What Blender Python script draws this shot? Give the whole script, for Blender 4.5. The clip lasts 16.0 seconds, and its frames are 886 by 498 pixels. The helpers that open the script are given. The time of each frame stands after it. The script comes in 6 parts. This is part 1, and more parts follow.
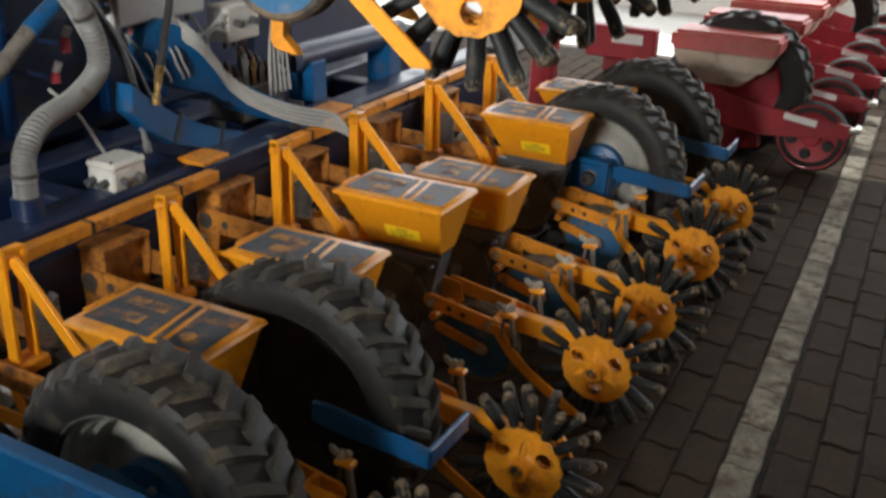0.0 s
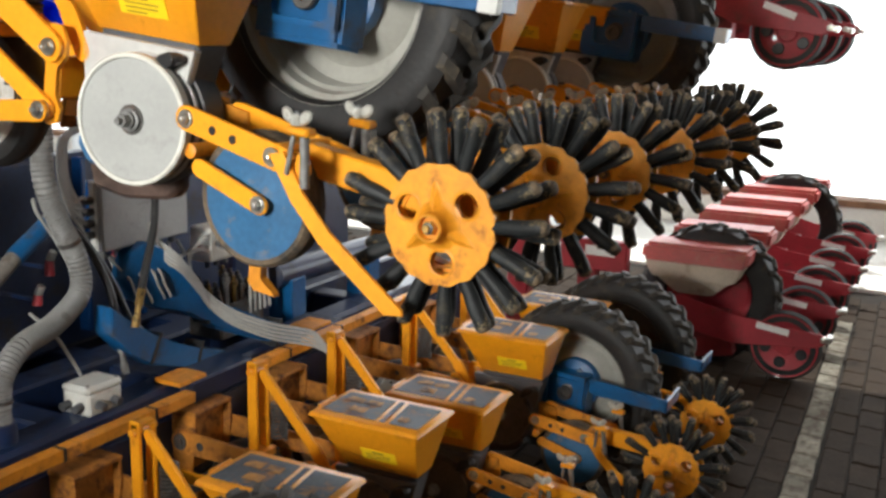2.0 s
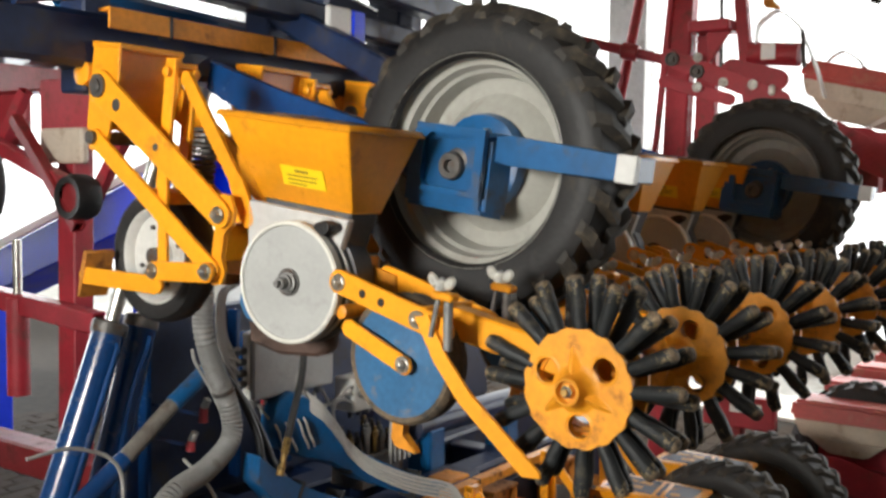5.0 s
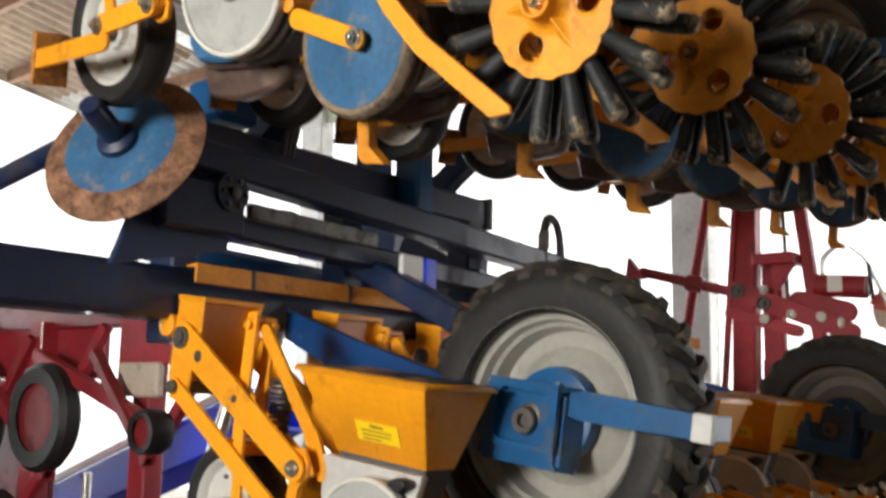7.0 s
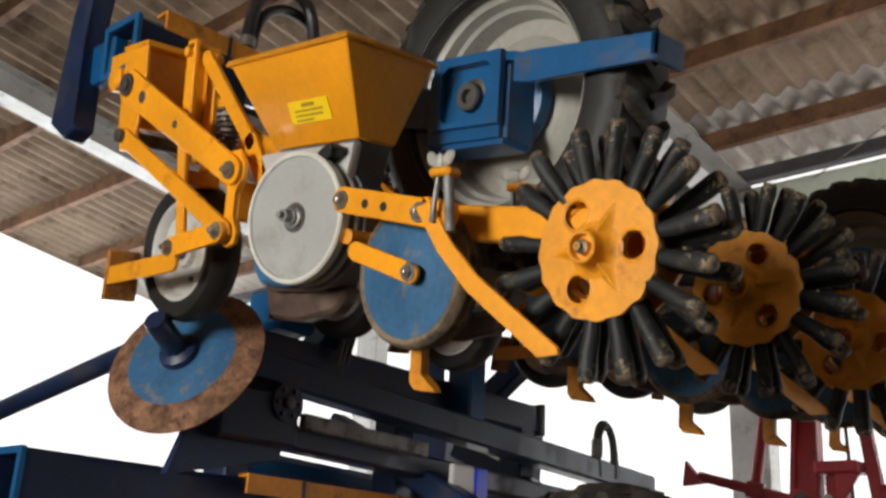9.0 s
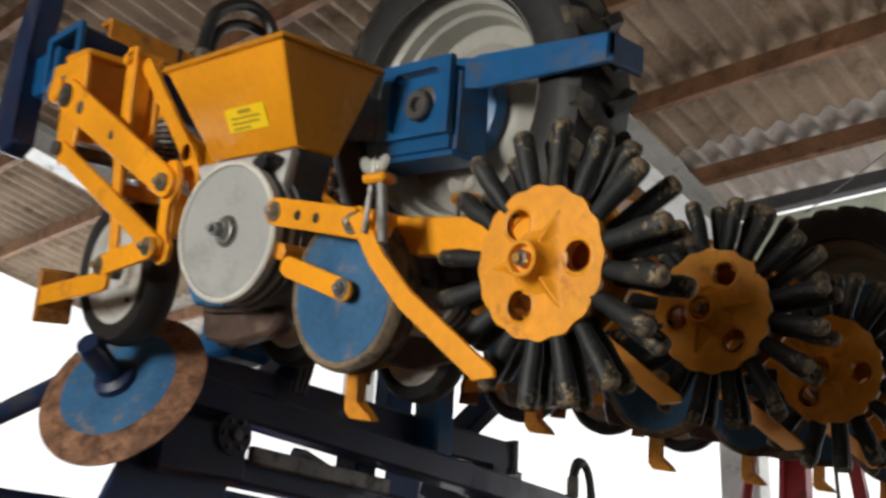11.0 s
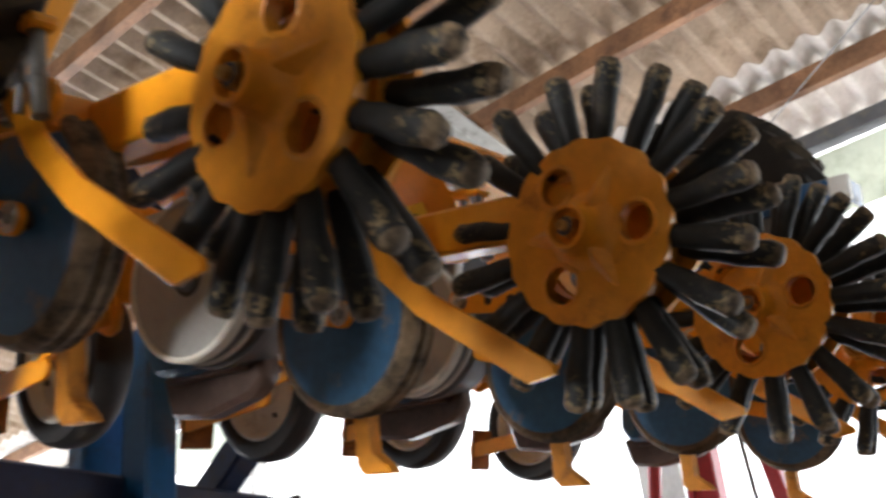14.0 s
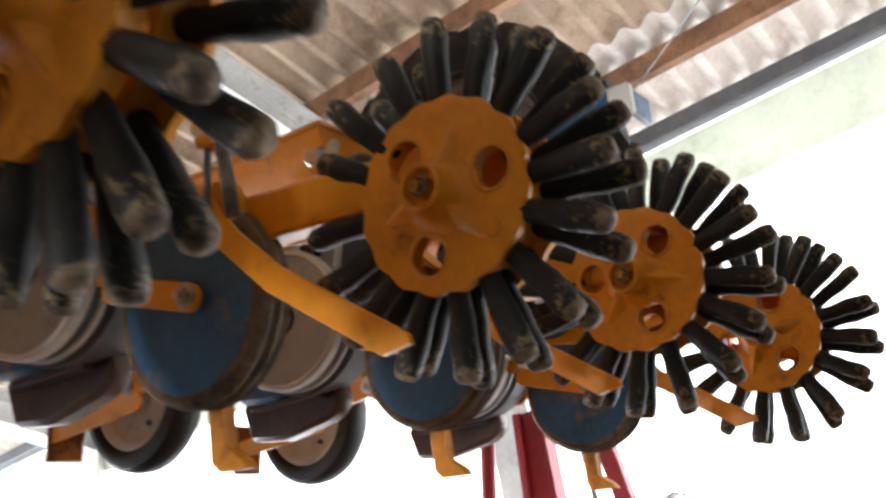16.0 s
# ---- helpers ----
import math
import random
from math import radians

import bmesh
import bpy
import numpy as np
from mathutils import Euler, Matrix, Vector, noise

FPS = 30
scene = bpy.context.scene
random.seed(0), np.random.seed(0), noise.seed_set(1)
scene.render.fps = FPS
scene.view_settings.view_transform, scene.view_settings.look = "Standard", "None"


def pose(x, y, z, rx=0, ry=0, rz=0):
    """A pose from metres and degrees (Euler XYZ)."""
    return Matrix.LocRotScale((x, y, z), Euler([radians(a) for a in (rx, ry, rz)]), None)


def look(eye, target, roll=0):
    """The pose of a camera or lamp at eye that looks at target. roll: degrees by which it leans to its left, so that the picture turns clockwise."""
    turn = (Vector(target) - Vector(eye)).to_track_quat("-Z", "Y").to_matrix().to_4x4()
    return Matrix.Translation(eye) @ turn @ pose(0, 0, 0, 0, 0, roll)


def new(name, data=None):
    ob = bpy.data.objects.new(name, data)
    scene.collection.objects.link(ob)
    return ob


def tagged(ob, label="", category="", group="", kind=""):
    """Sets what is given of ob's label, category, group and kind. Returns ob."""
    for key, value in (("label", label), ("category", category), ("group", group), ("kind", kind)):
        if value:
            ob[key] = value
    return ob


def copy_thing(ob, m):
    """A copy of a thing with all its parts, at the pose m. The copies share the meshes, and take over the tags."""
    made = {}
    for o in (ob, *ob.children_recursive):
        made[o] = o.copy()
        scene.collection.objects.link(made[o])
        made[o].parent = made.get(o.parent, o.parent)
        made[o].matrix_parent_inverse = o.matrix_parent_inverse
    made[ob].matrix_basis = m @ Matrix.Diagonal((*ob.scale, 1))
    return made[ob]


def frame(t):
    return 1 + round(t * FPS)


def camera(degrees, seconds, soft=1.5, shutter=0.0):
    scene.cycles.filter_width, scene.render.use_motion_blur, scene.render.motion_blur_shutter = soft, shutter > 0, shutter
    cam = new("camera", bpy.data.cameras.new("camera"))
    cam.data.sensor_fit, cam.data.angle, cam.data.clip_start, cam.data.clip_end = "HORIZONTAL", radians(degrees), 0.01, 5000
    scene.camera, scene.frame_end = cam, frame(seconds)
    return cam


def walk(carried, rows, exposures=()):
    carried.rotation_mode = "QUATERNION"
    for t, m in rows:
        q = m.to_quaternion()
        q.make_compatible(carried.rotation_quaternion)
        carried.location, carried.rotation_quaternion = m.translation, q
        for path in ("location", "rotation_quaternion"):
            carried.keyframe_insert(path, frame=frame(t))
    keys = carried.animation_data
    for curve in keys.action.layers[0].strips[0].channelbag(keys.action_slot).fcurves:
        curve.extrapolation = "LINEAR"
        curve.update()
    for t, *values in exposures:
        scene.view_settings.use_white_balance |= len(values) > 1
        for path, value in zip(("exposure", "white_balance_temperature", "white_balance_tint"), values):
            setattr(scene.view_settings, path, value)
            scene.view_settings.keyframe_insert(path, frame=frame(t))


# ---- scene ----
# ---------------------------------------------------------------- camera
cam = camera(47.3, 16.0, soft=2.8, shutter=0.5)
# seconds, x, y, z, yaw, pitch, roll
PATH = [
    (0.0, 0.004, 0.002, 1.580, 28.60, -22.94, -1.19),
    (0.5, 0.003, 0.000, 1.608, 28.58, -20.17, -1.15),
    (1.0, 0.008, 0.000, 1.630, 28.30, -17.08, -1.31),
    (1.5, 0.012, 0.000, 1.655, 28.15, -14.49, -1.39),
    (2.0, 0.022, 0.003, 1.671, 27.55, -12.01, -1.22),
    (2.5, 0.046, 0.016, 1.678, 27.51, -11.29, -1.16),
    (3.0, 0.064, 0.015, 1.686, 29.38, -9.84, -1.08),
    (3.5, 0.059, -0.010, 1.696, 32.83, -8.29, -1.19),
    (3.7, 0.054, -0.020, 1.698, 33.75, -7.77, -1.22),
    (5.8, 0.051, -0.065, 1.738, 36.49, 0.26, -0.94),
    (6.0, 0.055, -0.071, 1.753, 36.66, 1.73, -0.73),
    (6.5, 0.055, -0.080, 1.771, 37.10, 4.99, -0.70),
    (7.0, 0.052, -0.089, 1.787, 38.92, 8.24, -0.88),
    (7.5, 0.055, -0.105, 1.809, 39.91, 10.94, -1.34),
    (8.0, 0.077, -0.122, 1.827, 40.78, 13.39, -1.75),
    (8.5, 0.091, -0.126, 1.847, 41.41, 16.10, -2.11),
    (8.7, 0.091, -0.127, 1.851, 41.65, 17.21, -2.11),
    (10.8, 0.105, -0.031, 1.863, 42.03, 20.74, -3.63),
    (11.0, 0.068, 0.036, 1.868, 41.45, 20.62, -2.89),
    (11.5, -0.068, 0.243, 1.911, 40.05, 23.96, -1.12),
    (12.0, -0.132, 0.415, 1.920, 40.76, 24.28, 0.87),
    (12.5, -0.169, 0.637, 1.931, 40.76, 24.72, 2.86),
    (13.0, -0.137, 0.773, 1.897, 43.78, 25.83, 4.18),
    (13.5, -0.113, 0.898, 1.836, 44.50, 27.84, 3.99),
    (14.0, -0.165, 1.049, 1.897, 41.12, 25.96, 6.16),
    (14.5, -0.127, 1.177, 1.890, 39.49, 27.60, 7.86),
    (15.0, -0.103, 1.328, 1.840, 40.74, 30.30, 8.98),
    (15.5, -0.156, 1.456, 1.881, 38.53, 27.94, 10.33),
    (16.0, -0.196, 1.614, 1.904, 36.65, 26.61, 10.01),
]
EXPOSURES = [(0.0, -0.12, 6150, 8), (1.5, -0.12, 6170, 8), (3.5, -0.18, 6200, 8), (7.0, -0.55, 6450, 10), (8.5, -1.02, 6450, 10), (11.0, -1.15, 6400, 10), (12.0, -0.90, 6300, 10), (13.0, 0.0, 6100, 10), (14.0, 0.42, 6100, 10), (16.0, 0.72, 6100, 10)]
walk(cam, [(t, pose(x, y, z, 90 + pitch, roll, yaw)) for t, x, y, z, yaw, pitch, roll in PATH], EXPOSURES)

# ---------------------------------------------------------------- light
SUN_EL, SUN_ROT = radians(67), radians(-16)
world = bpy.data.worlds.new("daylight")
scene.world = world
world.use_nodes = True
wn = world.node_tree
sky = wn.nodes.new("ShaderNodeTexSky")
sky.sky_type, sky.sun_disc, sky.sun_elevation, sky.sun_rotation = "NISHITA", False, SUN_EL, SUN_ROT
wn.nodes["Background"].inputs["Strength"].default_value = 0.06
wn.links.new(sky.outputs["Color"], wn.nodes["Background"].inputs["Color"])


def lamp_sun(strength):
    data = bpy.data.lights.new("sun", "SUN")
    data.energy, data.angle, data.color = strength, radians(0.5), (1.0, 0.95, 0.86)
    ob = new("sun", data)
    ob.matrix_world = look((-4, 16, 34), (0, 2, 0))
    return ob


def lamp_opening(name, eye, target, w, h, watts, color=(1, 1, 1)):
    """Sky light that falls in through one opening of the shed."""
    data = bpy.data.lights.new(name, "AREA")
    data.shape, data.size, data.size_y, data.energy, data.color = "RECTANGLE", w, h, watts, color
    ob = new(name, data)
    ob.matrix_world = look(eye, target)
    return ob


lamp_sun(5.0)
lamp_opening("skylight_front_door", (-1.05, -3.25, 2.3), (-0.85, 2.0, 1.9), 1.0, 1.0, 420, (1.0, 0.95, 0.87))
# Aimed up at the roof in place of light bounced from the yard.
lamp_opening("skylight_far_opening", (-1.5, 7.15, 2.4), (-1.9, 3.0, 5.0), 9.0, 3.6, 170, (0.99, 0.99, 1.0))
lamp_opening("skylight_side_opening", (-10.7, 4.0, 2.6), (-2, 3.5, 5.2), 6.0, 4.0, 600, (0.97, 0.99, 1.0))


# ---------------------------------------------------------------- materials
def material(name, color, rough=0.5, metal=0.0, vary=0.25, scale=6.0, fine=60.0, dirt=None, dirt_amount=0.35, bump=0.15, coat=0.0, random=0.0, fine_amount=0.5):
    """A painted or raw surface with large and fine variation, dirt patches and slight relief."""
    m = bpy.data.materials.new(name)
    m.use_nodes = True
    n, l = m.node_tree.nodes, m.node_tree.links
    b = n["Principled BSDF"]
    tc = n.new("ShaderNodeTexCoord")
    info = n.new("ShaderNodeObjectInfo")
    off = n.new("ShaderNodeVectorMath")
    off.operation = "MULTIPLY_ADD"
    off.inputs[1].default_value = (1, 1, 1)
    shift = n.new("ShaderNodeCombineXYZ")
    mul = n.new("ShaderNodeMath")
    mul.operation, mul.inputs[1].default_value = "MULTIPLY", 37.0
    l.new(info.outputs["Random"], mul.inputs[0])
    for k in range(3):
        l.new(mul.outputs[0], shift.inputs[k])
    l.new(tc.outputs["Object"], off.inputs[0])
    l.new(shift.outputs[0], off.inputs[2])
    big = n.new("ShaderNodeTexNoise")
    big.inputs["Scale"].default_value, big.inputs["Detail"].default_value = scale, 6.0
    small = n.new("ShaderNodeTexNoise")
    small.inputs["Scale"].default_value, small.inputs["Detail"].default_value = fine, 4.0
    for tex in (big, small):
        l.new(off.outputs[0], tex.inputs["Vector"])
    ramp = n.new("ShaderNodeMapRange")
    ramp.inputs["From Min"].default_value, ramp.inputs["From Max"].default_value = 0.3, 0.7
    ramp.inputs["To Min"].default_value, ramp.inputs["To Max"].default_value = 1 - vary, 1 + vary
    l.new(big.outputs["Fac"], ramp.inputs["Value"])
    ramp2 = n.new("ShaderNodeMapRange")
    ramp2.inputs["From Min"].default_value, ramp2.inputs["From Max"].default_value = 0.3, 0.7
    ramp2.inputs["To Min"].default_value, ramp2.inputs["To Max"].default_value = 1 - vary * fine_amount, 1 + vary * fine_amount
    l.new(small.outputs["Fac"], ramp2.inputs["Value"])
    both = n.new("ShaderNodeMath")
    both.operation = "MULTIPLY"
    l.new(ramp.outputs[0], both.inputs[0])
    l.new(ramp2.outputs[0], both.inputs[1])
    last = both
    if random:
        rr = n.new("ShaderNodeMapRange")
        rr.inputs["To Min"].default_value, rr.inputs["To Max"].default_value = 1 - random, 1 + random
        l.new(info.outputs["Random"], rr.inputs["Value"])
        again = n.new("ShaderNodeMath")
        again.operation = "MULTIPLY"
        l.new(both.outputs[0], again.inputs[0])
        l.new(rr.outputs[0], again.inputs[1])
        last = again
    tint = n.new("ShaderNodeVectorMath")
    tint.operation = "SCALE"
    tint.inputs[0].default_value = color
    l.new(last.outputs[0], tint.inputs["Scale"])
    out = tint.outputs[0]
    if dirt:
        mix = n.new("ShaderNodeMix")
        mix.data_type = "RGBA"
        mask = n.new("ShaderNodeTexNoise")
        mask.inputs["Scale"].default_value, mask.inputs["Detail"].default_value, mask.inputs["Roughness"].default_value = scale * 1.7, 9.0, 0.68
        l.new(off.outputs[0], mask.inputs["Vector"])
        edge = n.new("ShaderNodeMapRange")
        edge.inputs["From Min"].default_value, edge.inputs["From Max"].default_value = 0.62 - 0.3 * dirt_amount, 0.78 - 0.3 * dirt_amount
        l.new(mask.outputs["Fac"], edge.inputs["Value"])
        l.new(edge.outputs[0], mix.inputs["Factor"])
        l.new(out, mix.inputs["A"])
        mix.inputs["B"].default_value = (*dirt, 1)
        out = mix.outputs["Result"]
        rg = n.new("ShaderNodeMapRange")
        rg.inputs["To Min"].default_value, rg.inputs["To Max"].default_value = rough, min(1, rough + 0.4)
        l.new(edge.outputs[0], rg.inputs["Value"])
        l.new(rg.outputs[0], b.inputs["Roughness"])
    else:
        rg = n.new("ShaderNodeMapRange")
        rg.inputs["To Min"].default_value, rg.inputs["To Max"].default_value = max(0.03, rough - 0.12), min(1, rough + 0.12)
        l.new(big.outputs["Fac"], rg.inputs["Value"])
        l.new(rg.outputs[0], b.inputs["Roughness"])
    l.new(out, b.inputs["Base Color"])
    b.inputs["Metallic"].default_value = metal
    b.inputs["Coat Weight"].default_value = coat
    if bump:
        bp = n.new("ShaderNodeBump")
        bp.inputs["Strength"].default_value, bp.inputs["Distance"].default_value = bump, 0.004
        l.new(small.outputs["Fac"], bp.inputs["Height"])
        l.new(bp.outputs[0], b.inputs["Normal"])
    return m


def glow(name, color, strength):
    m = bpy.data.materials.new(name)
    m.use_nodes = True
    n, l = m.node_tree.nodes, m.node_tree.links
    n.remove(n["Principled BSDF"])
    e = n.new("ShaderNodeEmission")
    e.inputs["Color"].default_value, e.inputs["Strength"].default_value = (*color, 1), strength
    l.new(e.outputs[0], n["Material Output"].inputs["Surface"])
    return m


YELLOW = material("yellow_paint", (0.82, 0.325, 0.008), 0.38, 0, 0.10, 5, 70, (0.34, 0.11, 0.012), 0.08, 0.08, 0.15, 0.06)
YELLOW_LID = material("glossy_yellow_lid", (0.74, 0.29, 0.012), 0.30, 0, 0.16, 5, 70, (0.40, 0.17, 0.04), 0.25, 0.05, 0, 0.10)
YELLOW_LID.node_tree.nodes["Principled BSDF"].inputs["Specular IOR Level"].default_value = 0.35
YELLOW_WORN = material("worn_yellow_paint", (0.66, 0.25, 0.012), 0.5, 0, 0.25, 7, 60, (0.16, 0.06, 0.025), 0.25, 0.2, 0, 0.1)
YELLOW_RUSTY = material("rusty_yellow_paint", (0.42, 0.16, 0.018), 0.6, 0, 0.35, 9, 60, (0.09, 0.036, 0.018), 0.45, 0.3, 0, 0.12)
ORANGE_WHEEL = material("orange_cast_wheel", (0.75, 0.30, 0.012), 0.45, 0, 0.16, 9, 80, (0.30, 0.09, 0.015), 0.18, 0.12, 0.05, 0.08)
BLUE = material("blue_paint", (0.006, 0.082, 0.225), 0.33, 0, 0.2, 5, 60, (0.05, 0.05, 0.055), 0.25, 0.08, 0.2, 0.05)
BLUE_DARK = material("dark_blue_paint", (0.005, 0.017, 0.060), 0.45, 0, 0.3, 4, 50, (0.045, 0.04, 0.04), 0.3, 0.1, 0.2, 0.05)
FRAME_BLUE = material("frame_blue_paint", (0.006, 0.045, 0.16), 0.24, 0, 0.25, 4, 50, (0.04, 0.045, 0.055), 0.2, 0.08, 0.2, 0.05)
BLUE_DISC = material("blue_wheel_face", (0.027, 0.108, 0.225), 0.5, 0, 0.22, 10, 80, (0.25, 0.18, 0.11), 0.2, 0.1, 0, 0.12)
RED = material("red_paint", (0.33, 0.020, 0.032), 0.5, 0, 0.2, 5, 60, (0.16, 0.05, 0.045), 0.25, 0.08, 0.15, 0.06)
RED_LID = material("glossy_red_plastic", (0.46, 0.07, 0.06), 0.42, 0, 0.2, 5, 60, (0.42, 0.16, 0.11), 0.35, 0.05, 0.1, 0.06)
RED_DARK = material("dark_red_paint", (0.22, 0.018, 0.022), 0.42, 0, 0.25, 5, 60, (0.09, 0.035, 0.03), 0.3, 0.1)
BRIGHT_BLUE = material("bright_blue_paint", (0.006, 0.05, 0.88), 0.35, 0, 0.1, 5, 60)
LUG = material("dusty_tyre_lug", (0.022, 0.019, 0.0155), 0.7, 0, 0.4, 10, 90, (0.095, 0.075, 0.050), 0.38, 0.4, 0, 0.3)
TYRE = material("tyre_rubber", (0.0125, 0.012, 0.012), 0.55, 0, 0.35, 8, 90, (0.06, 0.05, 0.037), 0.18, 0.35)
FINGER = material("finger_rubber", (0.018, 0.020, 0.021), 0.52, 0, 0.4, 14, 90, (0.08, 0.068, 0.05), 0.15, 0.3, 0, 0.2)
FINGER_TIP = material("worn_finger_tip", (0.16, 0.115, 0.07), 0.8, 0, 0.45, 40, 160, (0.035, 0.03, 0.027), 0.5, 0.4, 0, 0.3)


def dusty_ends(m, color, start, end):
    """Dry soil that thickens towards the end of a finger, in uneven patches."""
    n, l = m.node_tree.nodes, m.node_tree.links
    b = n["Principled BSDF"]
    old = b.inputs["Base Color"].links[0].from_socket
    tc, sep = n.new("ShaderNodeTexCoord"), n.new("ShaderNodeSeparateXYZ")
    l.new(tc.outputs["Object"], sep.inputs[0])
    along = n.new("ShaderNodeMapRange")
    along.inputs["From Min"].default_value, along.inputs["From Max"].default_value = start, end
    along.inputs["To Min"].default_value, along.inputs["To Max"].default_value = -0.10, 0.11
    l.new(sep.outputs["Z"], along.inputs["Value"])
    spots = n.new("ShaderNodeTexNoise")
    spots.inputs["Scale"].default_value, spots.inputs["Detail"].default_value, spots.inputs["Roughness"].default_value = 95.0, 8.0, 0.78
    info, move = n.new("ShaderNodeObjectInfo"), n.new("ShaderNodeVectorMath")
    move.operation = "ADD"
    l.new(tc.outputs["Object"], move.inputs[0])
    l.new(info.outputs["Random"], move.inputs[1])
    l.new(move.outputs[0], spots.inputs["Vector"])
    add = n.new("ShaderNodeMath")
    l.new(along.outputs[0], add.inputs[0])
    l.new(spots.outputs["Fac"], add.inputs[1])
    edge = n.new("ShaderNodeMapRange")
    edge.inputs["From Min"].default_value, edge.inputs["From Max"].default_value = 0.565, 0.62
    edge.inputs["To Max"].default_value = 0.85
    l.new(add.outputs[0], edge.inputs["Value"])
    mix = n.new("ShaderNodeMix")
    mix.data_type = "RGBA"
    l.new(edge.outputs[0], mix.inputs["Factor"])
    l.new(old, mix.inputs["A"])
    mix.inputs["B"].default_value = (*color, 1)
    l.new(mix.outputs["Result"], b.inputs["Base Color"])


FINGER.node_tree.nodes["Principled BSDF"].inputs["Specular IOR Level"].default_value = 0.28
TYRE.node_tree.nodes["Principled BSDF"].inputs["Specular IOR Level"].default_value = 0.38
dusty_ends(FINGER, (0.27, 0.20, 0.105), 0.125, 0.20)
DUSTY_RUBBER = material("dusty_rubber", (0.155, 0.112, 0.07), 0.85, 0, 0.4, 12, 90, (0.045, 0.04, 0.035), 0.5, 0.5, 0, 0.25)
RIM = material("grey_rim_paint", (0.32, 0.315, 0.28), 0.32, 0, 0.12, 5, 60, (0.22, 0.19, 0.16), 0.22, 0.06, 0.1)
PALE_RIM = material("pale_rim_paint", (0.52, 0.52, 0.49), 0.4, 0, 0.12, 7, 60, (0.30, 0.26, 0.21), 0.25, 0.06)
GREY_COVER = material("grey_plastic_cover", (0.35, 0.355, 0.34), 0.5, 0, 0.07, 9, 110, (0.285, 0.285, 0.27), 0.3, 0.06, 0, 0.05)
# Dark copy of the cover grey: shade under lowered hoppers as colour.
COVER_SHADED = material("soil_stained_plastic", (0.075, 0.062, 0.048), 0.7, 0, 0.3, 9, 90, (0.035, 0.028, 0.022), 0.45, 0.2)
COVER_RIM = material("pale_cover_rim", (0.62, 0.61, 0.55), 0.5, 0, 0.1, 12, 90)
GREY_DARK = material("dark_grey_plastic", (0.075, 0.078, 0.085), 0.5, 0, 0.2, 9, 80, (0.13, 0.12, 0.10), 0.25, 0.1)
CAST = material("grey_casting", (0.20, 0.20, 0.195), 0.5, 0.35, 0.25, 9, 90, (0.09, 0.08, 0.07), 0.35, 0.2)
BLACK = material("black_plastic", (0.014, 0.014, 0.015), 0.45, 0, 0.3, 9, 80, (0.05, 0.048, 0.044), 0.2, 0.1)
STEEL = material("zinc_steel", (0.55, 0.54, 0.50), 0.32, 1.0, 0.2, 20, 120, (0.25, 0.20, 0.15), 0.3, 0.1)
DARK_STEEL = material("dark_steel", (0.10, 0.095, 0.09), 0.5, 0.6, 0.3, 12, 90, (0.13, 0.07, 0.04), 0.35, 0.2)
SHOE = material("brown_casting", (0.085, 0.055, 0.045), 0.38, 0.2, 0.35, 9, 80, (0.15, 0.10, 0.075), 0.3, 0.2)
RUST = material("rusty_steel", (0.24, 0.12, 0.065), 0.75, 0.2, 0.4, 16, 100, (0.10, 0.05, 0.03), 0.5, 0.35)
WHITE_NUT = material("pale_zinc", (0.58, 0.58, 0.53), 0.32, 0.55, 0.15, 30, 120, (0.35, 0.31, 0.25), 0.25, 0.05)
OLD_BRASS = material("tarnished_brass", (0.26, 0.17, 0.06), 0.5, 0.8, 0.3, 20, 90, (0.06, 0.05, 0.035), 0.4, 0.1)
BRASS = material("brass", (0.55, 0.36, 0.12), 0.4, 0.9, 0.2, 20, 90)
DUSTY_GREY = material("dusty_grey_paint", (0.17, 0.155, 0.135), 0.6, 0, 0.25, 9, 80, (0.10, 0.085, 0.07), 0.4, 0.15)
HOSE_GREY = material("grey_ribbed_hose", (0.20, 0.20, 0.195), 0.5, 0, 0.15, 8, 80, (0.12, 0.11, 0.10), 0.25, 0.1)
CABLE_GREY = material("grey_cable", (0.36, 0.36, 0.34), 0.5, 0, 0.15, 8, 80)
BOX_GREY = material("grey_box_enamel", (0.34, 0.35, 0.35), 0.4, 0, 0.1, 6, 70, (0.20, 0.19, 0.17), 0.15, 0.04)
BOX_WHITE = material("pale_plastic_box", (0.60, 0.60, 0.56), 0.45, 0, 0.1, 6, 70, (0.34, 0.31, 0.27), 0.2, 0.04)
STICKER = material("yellow_sticker", (0.85, 0.58, 0.01), 0.4, 0, 0.05, 9, 80, None, 0, 0)
INK = material("dark_ink", (0.32, 0.20, 0.02), 0.5, 0, 0.1, 9, 80, None, 0, 0)
DECAL = material("faded_blue_decal", (0.055, 0.064, 0.078), 0.42, 0, 0.3, 9, 60, (0.36, 0.17, 0.06), 0.3, 0.03, 0, 0.15)
EMBLEM = material("worn_ochre_print", (0.42, 0.20, 0.05), 0.42, 0, 0.3, 12, 70, (0.08, 0.085, 0.10), 0.5, 0.03)
WHITE_LABEL = material("white_label", (0.78, 0.78, 0.76), 0.45, 0, 0.08, 9, 80, None, 0, 0)
DECAL.node_tree.nodes["Principled BSDF"].inputs["Specular IOR Level"].default_value = 0.10
EMBLEM.node_tree.nodes["Principled BSDF"].inputs["Specular IOR Level"].default_value = 0.10
CREAM = material("cream_plastic", (0.58, 0.50, 0.40), 0.5, 0, 0.12, 6, 60, (0.36, 0.26, 0.18), 0.25, 0.05)
